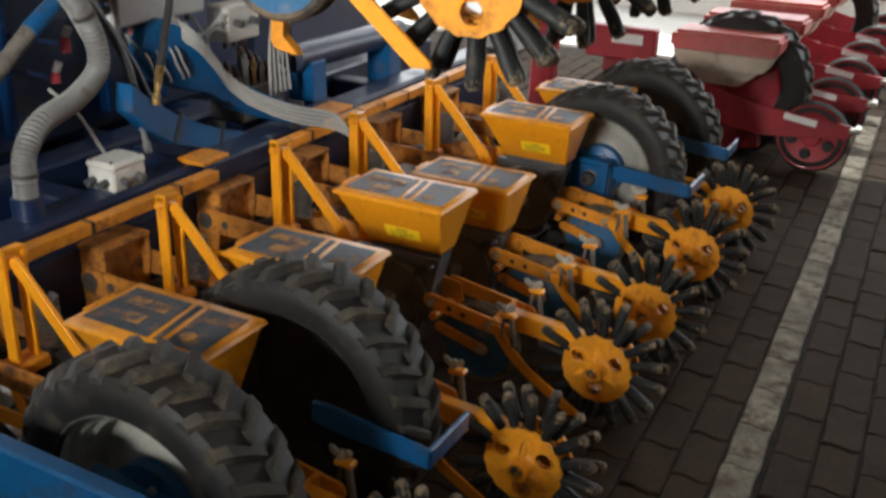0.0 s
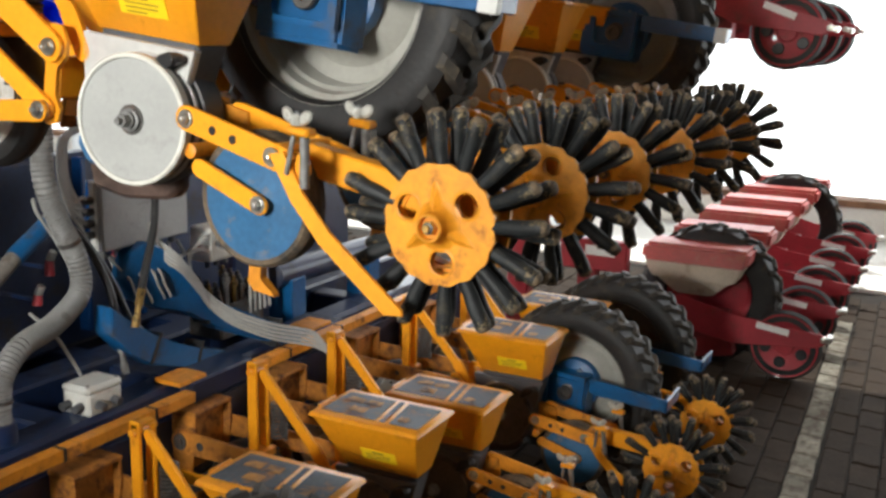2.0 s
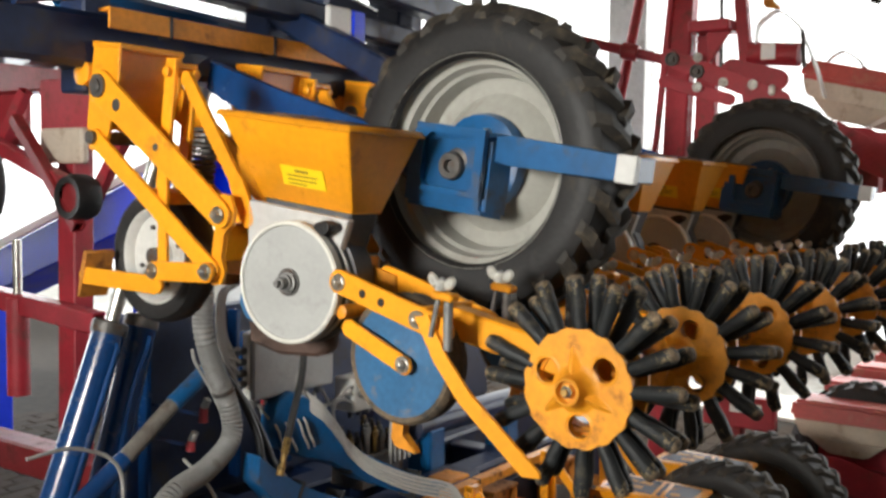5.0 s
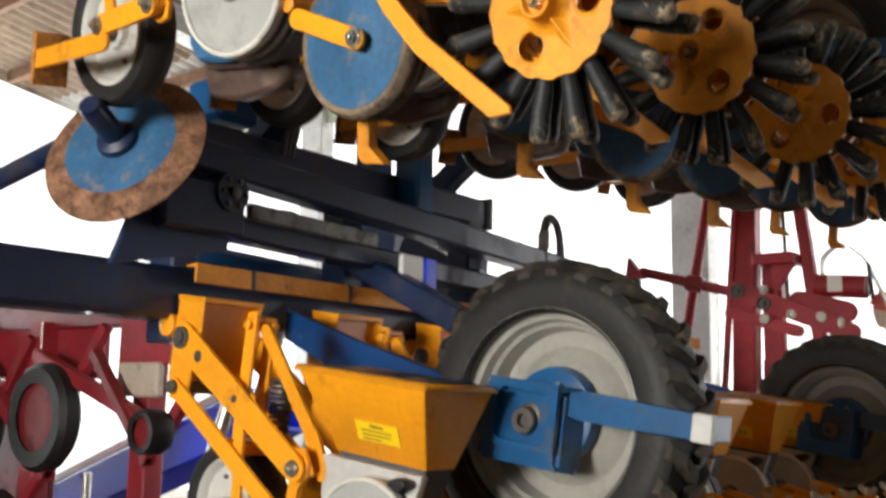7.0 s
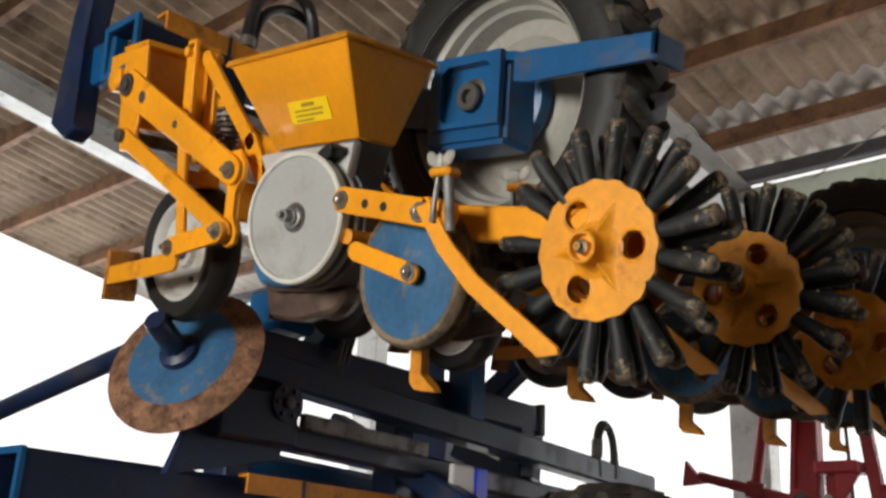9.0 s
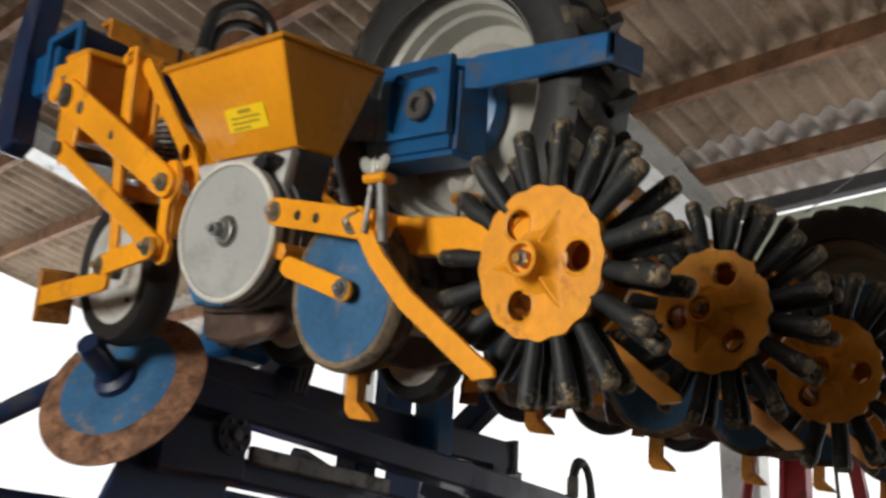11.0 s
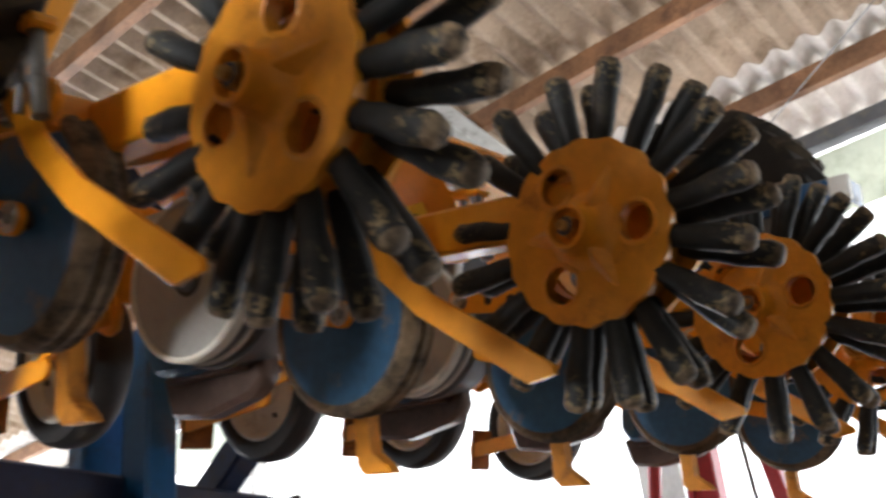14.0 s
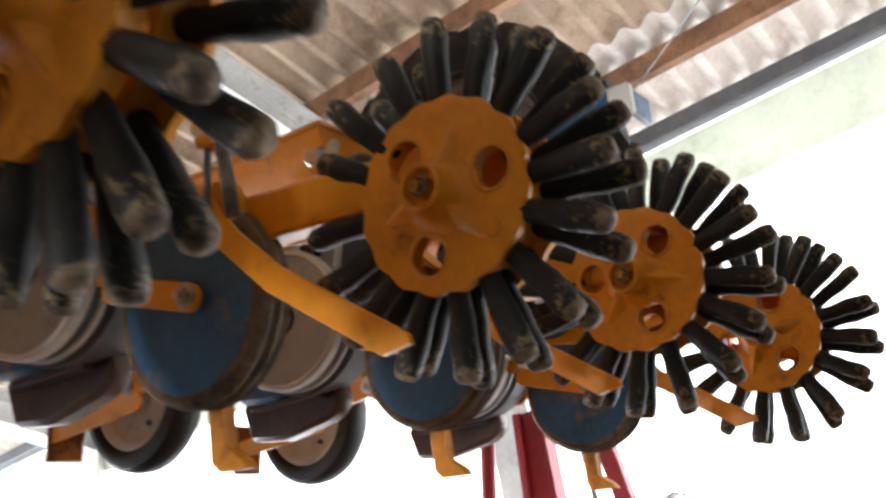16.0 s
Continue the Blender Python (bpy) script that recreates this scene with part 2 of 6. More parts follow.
PAVER = material("dark_concrete_paver", (0.030, 0.0195, 0.0120), 0.85, 0, 0.3, 8, 60, (0.043, 0.032, 0.022), 0.45, 0.5, 0, 0.22)
PAVER_WHITE = material("white_painted_paver", (0.21, 0.195, 0.155), 0.8, 0, 0.3, 9, 50, (0.10, 0.08, 0.062), 0.55, 0.5, 0, 0.2)
PAVER_FIELD = material("dark_concrete_pavers", (0.030, 0.0195, 0.0120), 0.85, 0, 0.3, 8, 60, (0.040, 0.030, 0.021), 0.45, 0.5)
JOINT = material("sandy_joint", (0.028, 0.024, 0.020), 0.95, 0, 0.35, 12, 60, None, 0, 0.5)
FIBRE = material("fibre_cement_sheet", (0.34, 0.255, 0.18), 0.9, 0, 0.22, 1.6, 40, (0.17, 0.115, 0.07), 0.40, 0.2)
TIMBER = material("brown_timber", (0.20, 0.10, 0.048), 0.7, 0, 0.35, 4, 50, (0.12, 0.06, 0.035), 0.4, 0.3)
GALV = material("galvanised_steel", (0.52, 0.52, 0.50), 0.5, 0.25, 0.15, 4, 40, (0.27, 0.25, 0.22), 0.2, 0.06)
# Kept dark so that the unseen walls bounce little light.
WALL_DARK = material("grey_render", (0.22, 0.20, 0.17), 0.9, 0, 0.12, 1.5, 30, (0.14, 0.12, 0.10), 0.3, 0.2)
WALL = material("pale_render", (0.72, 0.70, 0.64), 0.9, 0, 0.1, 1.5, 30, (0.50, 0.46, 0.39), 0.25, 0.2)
PALE_SHEET = material("pale_translucent_sheet", (0.66, 0.68, 0.60), 0.6, 0, 0.15, 2.5, 30, (0.42, 0.44, 0.34), 0.35, 0.1)


def translucent(m, color, amount):
    """Lets daylight shine through a thin sheet."""
    n, l = m.node_tree.nodes, m.node_tree.links
    t, mix = n.new("ShaderNodeBsdfTranslucent"), n.new("ShaderNodeMixShader")
    t.inputs["Color"].default_value = (*color, 1)
    mix.inputs[0].default_value = amount
    l.new(n["Principled BSDF"].outputs[0], mix.inputs[1])
    l.new(t.outputs[0], mix.inputs[2])
    l.new(mix.outputs[0], n["Material Output"].inputs["Surface"])


for m in (PAVER, PAVER_FIELD, PAVER_WHITE, JOINT):
    m.node_tree.nodes["Principled BSDF"].inputs["Specular IOR Level"].default_value = 0.15
translucent(PALE_SHEET, (0.70, 0.74, 0.66), 0.4)
# Paler translucent sheet puts the outside light on the eave into the material.
EAVE_LIT = material("translucent_eave_sheet", (0.62, 0.58, 0.53), 0.7, 0, 0.15, 2.5, 30, (0.42, 0.36, 0.29), 0.35, 0.1)
translucent(EAVE_LIT, (0.62, 0.50, 0.43), 0.10)
DAY = glow("bright_daylight", (1.0, 0.985, 0.95), 3.2)


# ---------------------------------------------------------------- mesh helpers
def merge(bm, other):
    """Adds another bmesh to bm and frees it."""
    me = bpy.data.meshes.new("scratch")
    other.to_mesh(me)
    bm.from_mesh(me)
    bpy.data.meshes.remove(me)
    other.free()
    return bm


def finish(me, angle=35):
    for p in me.polygons:
        p.use_smooth = True
    me.set_sharp_from_angle(angle=radians(angle))


def part(name, bm, mat, parent=None, label="", m=None):
    """Links a bmesh as one mesh object under a thing or a part."""
    bmesh.ops.recalc_face_normals(bm, faces=bm.faces)
    me = bpy.data.meshes.new(name)
    bm.to_mesh(me)
    bm.free()
    me.materials.append(mat)
    finish(me)
    ob = new(name, me)
    ob.parent = parent
    if m is not None:
        ob.matrix_basis = m
    return tagged(ob, label)


def again(ob, parent, m, label=""):
    """Another part on the same mesh."""
    o = new(ob.name.split(".")[0], ob.data)
    o.parent = parent
    o.matrix_basis = m
    return tagged(o, label)


def thing(name, label, category, group="", kind=""):
    return tagged(new(name), label, category, group, kind)


def box(x0, x1, y0, y1, z0, z1, bevel=0.003, bm=None):
    b = bmesh.new()
    bmesh.ops.create_cube(b, size=1)
    for v in b.verts:
        v.co = ((x0 + x1) / 2 + v.co.x * (x1 - x0), (y0 + y1) / 2 + v.co.y * (y1 - y0), (z0 + z1) / 2 + v.co.z * (z1 - z0))
    if bevel:
        bmesh.ops.bevel(b, geom=b.edges[:], offset=bevel, segments=1, affect="EDGES")
    return merge(bm, b) if bm else b


def prism(pts, y0, y1, bevel=0.0, bm=None):
    """A plate: the outline pts (x, z) drawn out from y0 to y1."""
    b = bmesh.new()
    a = [b.verts.new((x, y0, z)) for x, z in pts]
    c = [b.verts.new((x, y1, z)) for x, z in pts]
    b.faces.new(a)
    b.faces.new(c[::-1])
    for i in range(len(pts)):
        j = (i + 1) % len(pts)
        b.faces.new((a[j], a[i], c[i], c[j]))
    if bevel:
        bmesh.ops.bevel(b, geom=b.edges[:], offset=bevel, segments=1, affect="EDGES")
    return merge(bm, b) if bm else b


def bar(p, q, w, y0, y1, ends=6, bevel=0.0015, w2=None, bm=None):
    """A flat bar with rounded ends from p to q (x, z), width w (w2 at q), between y0 and y1."""
    p, q = Vector(p), Vector(q)
    w2 = w if w2 is None else w2
    a = math.atan2((q - p).y, (q - p).x)
    pts = [(q.x + w2 / 2 * math.cos(a - math.pi / 2 + math.pi * i / ends), q.y + w2 / 2 * math.sin(a - math.pi / 2 + math.pi * i / ends)) for i in range(ends + 1)]
    pts += [(p.x + w / 2 * math.cos(a + math.pi / 2 + math.pi * i / ends), p.y + w / 2 * math.sin(a + math.pi / 2 + math.pi * i / ends)) for i in range(ends + 1)]
    return prism(pts, y0, y1, bevel, bm)


def lathe(profile, center=(0, 0, 0), seg=32, axis="Y", bm=None, closed=False):
    """Turns the profile [(r, h), ...] about an axis through center."""
    b = bmesh.new()
    rings = []
    for r, h in profile:
        if r < 1e-6:
            rings.append([b.verts.new((0, h, 0))])
        else:
            rings.append([b.verts.new((r * math.cos(2 * math.pi * i / seg), h, r * math.sin(2 * math.pi * i / seg))) for i in range(seg)])
    pairs = list(zip(rings, rings[1:]))
    if closed:
        pairs.append((rings[-1], rings[0]))
    for ra, rb in pairs:
        for i in range(seg):
            j = (i + 1) % seg
            if len(ra) == 1 and len(rb) == 1:
                continue
            if len(ra) == 1:
                b.faces.new((ra[0], rb[i], rb[j]))
            elif len(rb) == 1:
                b.faces.new((ra[i], rb[0], ra[j]))
            else:
                b.faces.new((ra[i], rb[i], rb[j], ra[j]))
    turn = {"Y": Matrix(), "Z": Matrix.Rotation(radians(90), 4, "X"), "X": Matrix.Rotation(radians(-90), 4, "Z")}[axis]
    bmesh.ops.transform(b, matrix=Matrix.Translation(center) @ turn, verts=b.verts)
    return merge(bm, b) if bm else b


def rod(p, q, r, seg=10, bm=None, r2=None):
    """A round bar from p to q."""
    p, q = Vector(p), Vector(q)
    r2 = r if r2 is None else r2
    h = (q - p).length
    b = lathe([(0, 0), (r * 0.93, 0), (r, 0.04 * r), (r2, h - 0.04 * r), (r2 * 0.93, h), (0, h)], seg=seg)
    bmesh.ops.transform(b, matrix=Matrix.Translation(p) @ (q - p).to_track_quat("Y", "Z").to_matrix().to_4x4(), verts=b.verts)
    return merge(bm, b) if bm else b


def square_tube(p, q, w, h, wall=0.012, bevel=0.01, bm=None):
    """A hollow box section from p to q, w wide and h high, open at its ends."""
    p, q = Vector(p), Vector(q)
    d = (q - p).normalized()
    side = d.cross(Vector((0, 0, 1))).normalized()
    up = side.cross(d)
    b = bmesh.new()

    def ring(at, k):
        a, c, r = w / 2 - k, h / 2 - k, max(bevel - k, 0.002)
        o = [(a - r, c), (-a + r, c), (-a, c - r), (-a, -c + r), (-a + r, -c), (a - r, -c), (a, -c + r), (a, c - r)]
        return [b.verts.new(at + side * s + up * u) for s, u in o]

    rings = [ring(p, 0), ring(q, 0), ring(q, wall), ring(p, wall)]
    for k in range(4):
        ra, rb = rings[k], rings[(k + 1) % 4]
        for i in range(8):
            b.faces.new((ra[i], ra[(i + 1) % 8], rb[(i + 1) % 8], rb[i]))
    return merge(bm, b) if bm else b


def sweep(points, radius, seg=10, ribs=0.0, pitch=0.012, bm=None, steps=14):
    """A hose through the points, smooth or ribbed."""
    pts = [Vector(p) for p in points]
    ext = [2 * pts[0] - pts[1]] + pts + [2 * pts[-1] - pts[-2]]
    line = []
    for i in range(1, len(ext) - 2):
        a, b_, c, d = ext[i - 1:i + 3]
        for s in range(steps):
            u = s / steps
            line.append(0.5 * ((2 * b_) + (c - a) * u + (2 * a - 5 * b_ + 4 * c - d) * u * u + (3 * b_ - a - 3 * c + d) * u ** 3))
    line.append(pts[-1])
    if ribs:
        dense = [line[0]]
        for a, c in zip(line, line[1:]):
            n = max(1, round((c - a).length / (pitch / 2)))
            dense += [a.lerp(c, (k + 1) / n) for k in range(n)]
        line = dense
    b = bmesh.new()
    rings, side = [], None
    for i, p in enumerate(line):
        d = (line[min(i + 1, len(line) - 1)] - line[max(i - 1, 0)]).normalized()
        if side is None:
            side = d.orthogonal().normalized()
        side = (side - d * side.dot(d)).normalized()
        up = d.cross(side)
        r = radius + (ribs if i % 2 else 0.0)
        rings.append([b.verts.new(p + (side * math.cos(2 * math.pi * k / seg) + up * math.sin(2 * math.pi * k / seg)) * r) for k in range(seg)])
    for ra, rb in zip(rings, rings[1:]):
        for k in range(seg):
            b.faces.new((ra[k], ra[(k + 1) % seg], rb[(k + 1) % seg], rb[k]))
    b.faces.new(rings[0][::-1])
    b.faces.new(rings[-1])
    return merge(bm, b) if bm else b


def holed_plate(outer, holes, y0, y1):
    """A plate with through holes; loops of (x, z)."""
    b = bmesh.new()
    loops = []
    for pts in [outer] + holes:
        front = [b.verts.new((x, y0, z)) for x, z in pts]
        back = [b.verts.new((x, y1, z)) for x, z in pts]
        loops.append((front, back))
    for k in (0, 1):
        edges = [b.edges.new((lp[k][i], lp[k][(i + 1) % len(lp[k])])) for lp in loops for i in range(len(lp[k]))]
        bmesh.ops.triangle_fill(b, use_beauty=True, use_dissolve=False, edges=edges)
    for front, back in loops:
        for i in range(len(front)):
            j = (i + 1) % len(front)
            b.faces.new((front[i], front[j], back[j], back[i]))
    return b


def circle(cx, cz, r, n=14, a0=0.0):
    return [(cx + r * math.cos(a0 + 2 * math.pi * i / n), cz + r * math.sin(a0 + 2 * math.pi * i / n)) for i in range(n)]


def hexbolt(r=0.012, head=0.009, washer=True):
    """A bolt head that looks towards -y, with its seat at y = 0."""
    b = lathe([(0, -head), (r * 0.9, -head), (r, -head * 0.8), (r, 0)], seg=6)
    if washer:
        lathe([(0, -0.003), (r * 1.45, -0.003), (r * 1.5, -0.002), (r * 1.5, 0)], seg=18, bm=b)
    rod((0, -head, 0), (0, -head - 0.008, 0), r * 0.5, 8, bm=b)
    return b


# ---------------------------------------------------------------- parts of a seed unit
def frustum(z0, a, z1, b, bevel=0.004, bm=None):
    """A tapered body; a and b are (x0, x1, y0, y1) at the heights z0 and z1."""
    m = bmesh.new()
    low = [m.verts.new((x, y, z0)) for x, y in ((a[0], a[2]), (a[1], a[2]), (a[1], a[3]), (a[0], a[3]))]
    top = [m.verts.new((x, y, z1)) for x, y in ((b[0], b[2]), (b[1], b[2]), (b[1], b[3]), (b[0], b[3]))]
    m.faces.new(low[::-1])
    m.faces.new(top)
    for i in range(4):
        j = (i + 1) % 4
        m.faces.new((low[i], low[j], top[j], top[i]))
    if bevel:
        bmesh.ops.bevel(m, geom=m.edges[:], offset=bevel, segments=1 if bevel < 0.003 else 2, affect="EDGES")
    return merge(bm, m) if bm else m


FINGERS = 16


def finger_mesh():
    """A rubber finger that points to +z, with a worn tip."""
    prof = [(0.0, 0.082), (0.0098, 0.083), (0.0112, 0.088), (0.0118, 0.102), (0.0127, 0.125), (0.0138, 0.150), (0.0140, 0.174), (0.0130, 0.1845), (0.0095, 0.1905), (0.0, 0.192)]
    b = lathe(prof, seg=9, axis="Z")
    for v in b.verts:
        v.co.z = abs(v.co.z)
        k = (v.co.z - 0.076) / 0.11
        v.co.y += 0.006 * k * k + 0.0012 * math.sin(v.co.z * 160)
        v.co.x *= 1.0 + 0.10 * k
    bmesh.ops.recalc_face_normals(b, faces=b.faces)
    me = bpy.data.meshes.new("rubber_finger")
    b.to_mesh(me)
    b.free()
    me.materials.append(FINGER)
    me.materials.append(FINGER_TIP)
    for p in me.polygons:
        p.material_index = 1 if p.center.z > 0.186 else 0
    finish(me, 60)
    return me


FINGER_MESH = finger_mesh()


def finger_wheel(unit, y, facing, phase):
    """A cast wheel with rubber fingers; facing -1 shows its boss towards -y."""
    outer = []
    n = FINGERS * 6
    for i in range(n):
        a = 2 * math.pi * i / n + phase
        outer.append(((0.1015 + 0.0018 * math.cos(FINGERS * (a - phase))) * math.cos(a), (0.1015 + 0.0018 * math.cos(FINGERS * (a - phase))) * math.sin(a)))
    holes = [circle(0.0625 * math.cos(phase + a), 0.0625 * math.sin(phase + a), 0.0205, 18) for a in (0.4, 0.4 + 2 * math.pi / 3, 0.4 + 4 * math.pi / 3)]
    b = holed_plate(outer, holes, -0.004, 0.004)
    boss = lathe([(0.046, -0.003), (0.036, -0.006), (0.029, -0.013), (0.0255, -0.024), (0.0245, -0.039), (0.0225, -0.041), (0.0195, -0.041), (0.0185, -0.039), (0.0180, -0.028), (0.0, -0.028)], seg=24)
    collar, ribs = [], []
    for a in (0.4, 0.4 + 2 * math.pi / 3, 0.4 + 4 * math.pi / 3):
        collar.append(lathe([(0.0205, 0.012), (0.0205, -0.0045), (0.0228, -0.0055), (0.0265, -0.0038)], (0.0625 * math.cos(phase + a), 0, 0.0625 * math.sin(phase + a)), 18))
        c = a + math.pi / 3 + phase
        m = bmesh.new()
        d, s = Vector((math.cos(c), 0, math.sin(c))), Vector((-math.sin(c), 0, math.cos(c)))
        grid = []
        for r in (0.004, 0.016, 0.028, 0.040, 0.052, 0.064, 0.076):
            k = 1 - r / 0.078
            grid.append([m.verts.new(d * r + s * (q * (0.007 + 0.018 * k)) + Vector((0, -0.0030 - 0.031 * k ** 1.1 * (1 - abs(q)) ** 1.7, 0))) for q in (-1, -0.7, -0.42, -0.2, -0.07, 0.07, 0.2, 0.42, 0.7, 1)])
        for ga, gb in zip(grid, grid[1:]):
            for q in range(9):
                m.faces.new((ga[q], ga[q + 1], gb[q + 1], gb[q]))
        ribs.append(m)
    drum = lathe([(0.084, 0.004), (0.084, 0.028), (0.074, 0.028), (0.074, 0.004)], seg=32)
    flip = Matrix.Rotation(math.pi, 4, "Z") if facing > 0 else Matrix()
    for m in [b, boss, drum] + collar + ribs:
        bmesh.ops.transform(m, matrix=flip, verts=m.verts)
    wheel = part("finger_wheel", b, ORANGE_WHEEL, unit, "orange cast wheel with a ring of black rubber fingers", Matrix.Translation((0, y, 0)))
    part("boss", boss, ORANGE_WHEEL, wheel)
    part("drum", drum, ORANGE_WHEEL, wheel)
    for m in collar:
        part("collar", m, ORANGE_WHEEL, wheel)
    for m in ribs:
        part("rib", m, ORANGE_WHEEL, wheel)
    nut = lathe([(0, -0.046), (0.0028, -0.046), (0.0032, -0.049), (0.0062, -0.049), (0.0066, -0.041), (0.0115, -0.040), (0.0122, -0.038), (0.0122, -0.027)], seg=6)
    part("axle_nut", nut, BRASS, wheel, "dull brass axle nut", None if facing < 0 else Matrix.Rotation(math.pi, 4, "Z"))
    for i in range(FINGERS):
        a = 2 * math.pi * (i + 0.5) / FINGERS + phase
        rng = random.Random(i * 7 + int(phase * 100))
        f = new("rubber_finger", FINGER_MESH)
        f.parent = wheel
        lean = (0.06 if facing < 0 else -0.06) + rng.uniform(-0.05, 0.05)
        f.matrix_basis = Matrix.Rotation(-a + math.pi / 2 + rng.uniform(-0.035, 0.035), 4, "Y") @ Matrix.Translation((0, 0.017 * (1 if facing < 0 else -1), 0)) @ Matrix.Rotation(lean, 4, "X") @ Matrix.Rotation(rng.uniform(0, 6), 4, "Z")
    return wheel


def set_hopper(u, dx, dz):
    """Shifts the hopper and the meter under it along the unit."""
    for c in u.children:
        if c.name.split(".")[0] in ("hopper", "funnel", "meter_plate", "lever", "meter_housing", "retaining_ring", "meter_cover"):
            c.matrix_basis = Matrix.Translation((dx, 0, dz)) @ c.matrix_basis


def planter_unit(ground):
    """One seed row unit. Its origin is the boss of the nearer finger wheel; x runs to the rear, y along the axles."""
    u = thing("planter_unit", "yellow planter row unit standing lowered with rubber-fingered press wheels", "planter unit", "row units of the folded planter")
    PU, PL = ((-1.328, 0.177), (-1.334, 0.059)) if ground else ((-1.27, 0.40), (-1.276, 0.282))
    EU, EL = (-0.832, 0.168), (-0.842, 0.049)
    YN, YF = -0.03, 0.165
    bolt = hexbolt()
    # Lowered clamps get darker paint, for the rust and the shade there.
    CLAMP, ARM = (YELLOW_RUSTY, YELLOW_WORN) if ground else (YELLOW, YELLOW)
    first = part("bolt", bolt, STEEL, u, "zinc-plated bolt head", pose(EU[0], YN - 0.004, EU[1]))

    def bolt_at(x, y, z, parent=u, s=1.0):
        return again(first, parent, Matrix.Translation((x, y, z)) @ Matrix.Scale(s, 4))

    # hopper with lid
    hop = part("hopper", frustum(0.215, (-0.775, -0.528, 0.035, 0.125), 0.378, (-0.843, -0.492, -0.042, 0.178), 0.0025), YELLOW, u, "tapered yellow sheet-steel seed hopper")
    rim = box(-0.8455, -0.4895, -0.0445, 0.1805, 0.3735, 0.3795, 0.001)
    part("rim", rim, YELLOW, hop)
    lid = frustum(0.374, (-0.852, -0.482, -0.050, 0.186), 0.387, (-0.846, -0.490, -0.044, 0.180), 0.0025)
    box(-0.862, -0.852, 0.02, 0.11, 0.36, 0.385, 0.002, lid)
    lid = part("lid", lid, YELLOW_LID, hop, "yellow lid with a faded dark decal" if ground else "yellow steel lid")
    z0, z1 = 0.3875, 0.3890
    flat = Matrix.Translation((-0.828, -0.012, z0)) @ Matrix.Rotation(radians(90), 4, "X") @ Matrix.Diagonal((1, 1, -1, 1))
    lift = Matrix.Translation((0, 0, 0.0025))
    fields = ([(0, 0), (0.185, 0), (0.160, 0.165), (0, 0.165)], [(0.200, 0), (0.216, 0), (0.191, 0.165), (0.175, 0.165)], [(0.232, 0), (0.326, 0), (0.316, 0.165), (0.207, 0.165)])
    for f in fields:
        d = prism(f, 0, z1 - z0)
        bmesh.ops.transform(d, matrix=flat, verts=d.verts)
        part("decal", d, DECAL, hop, "faded blue-grey decal on the lid")
    blocks = [[(0.030, 0.095), (0.085, 0.095), (0.080, 0.130), (0.030, 0.130)], [(0.095, 0.095), (0.145, 0.095), (0.140, 0.130), (0.092, 0.130)], [(0.075, 0.030), (0.130, 0.030), (0.126, 0.068), (0.072, 0.068)], [(0.258 + 0.020 * math.cos(k * 0.7854), 0.040 + 0.020 * math.sin(k * 0.7854)) for k in range(8)]]
    for f in blocks:
        p = prism(f, 0, 0.001)
        bmesh.ops.transform(p, matrix=lift @ flat, verts=p.verts)
        part("emblem", p, EMBLEM, hop, "worn ochre block on the decal")
    # warning sticker on the sloping near side
    zs, hs = 0.272, 0.0215
    slope = math.atan2(0.077, 0.163)
    side = Matrix.Translation((-0.640, 0.035 - (zs - 0.215) / 0.163 * 0.077 - 0.0016, zs)) @ Matrix.Rotation(slope, 4, "X")
    part("warning_sticker", box(-0.058, 0.058, -0.0008, 0.0008, -hs, hs, 0), STICKER, hop, "small yellow warning sticker with dark lines", side)
    ink = bmesh.new()
    for k, (a, c) in enumerate(((-0.018, 0.018), (-0.042, 0.040), (-0.042, 0.036), (-0.042, 0.008))):
        box(a, c, -0.0016, -0.0010, 0.0095 - k * 0.009, 0.014 - k * 0.009 - (0.001 if k else -0.002), 0, ink)
    part("print", ink, INK, hop, "lines of unreadable dark print", side)
    # grey lower funnel and meter
    part("funnel", frustum(0.095, (-0.735, -0.56, 0.05, 0.115), 0.2145, (-0.773, -0.531, 0.037, 0.123), 0.004), GREY_DARK, u, "dark grey plastic funnel below the hopper")
    face = prism([(-0.80, 0.205), (-0.522, 0.205), (-0.545, 0.11), (-0.560, -0.005), (-0.76, 0.02), (-0.79, 0.12)], 0.020, 0.040, 0.002)
    # On lowered units darker greys put the hopper's shade into meter plate and cover.
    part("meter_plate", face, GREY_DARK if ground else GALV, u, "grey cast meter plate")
    lever = prism([(-0.600, 0.152), (-0.582, 0.190), (-0.556, 0.200), (-0.536, 0.196), (-0.532, 0.186), (-0.556, 0.174), (-0.584, 0.146)], -0.012, 0.012, 0.003)
    rod((-0.545, 0.020, 0.188), (-0.545, -0.018, 0.188), 0.007, 10, lever)
    part("lever", lever, BLACK, u, "black plastic adjusting lever")
    mc = (0, 0, 0)
    turned = pose(-0.622, -0.040, 0.066, 0, 0, 6)
    back = lathe([(0.0, 0.150), (0.10, 0.150), (0.119, 0.143), (0.122, 0.090), (0.127, 0.088), (0.127, 0.072), (0.122, 0.070), (0.119, 0.062), (0.119, 0.034), (0.0, 0.032)], mc, 48)
    part("meter_housing", back, GREY_DARK, u, "dark grey drum-shaped meter housing", turned)
    part("retaining_ring", lathe([(0.119, 0.050), (0.123, 0.052), (0.123, 0.058), (0.119, 0.060)], mc, 48), GALV, u, "pale steel ring round the meter housing", turned)
    cover = lathe([(0.0, 0.018), (0.111, 0.018), (0.113, 0.016)], mc, 48)
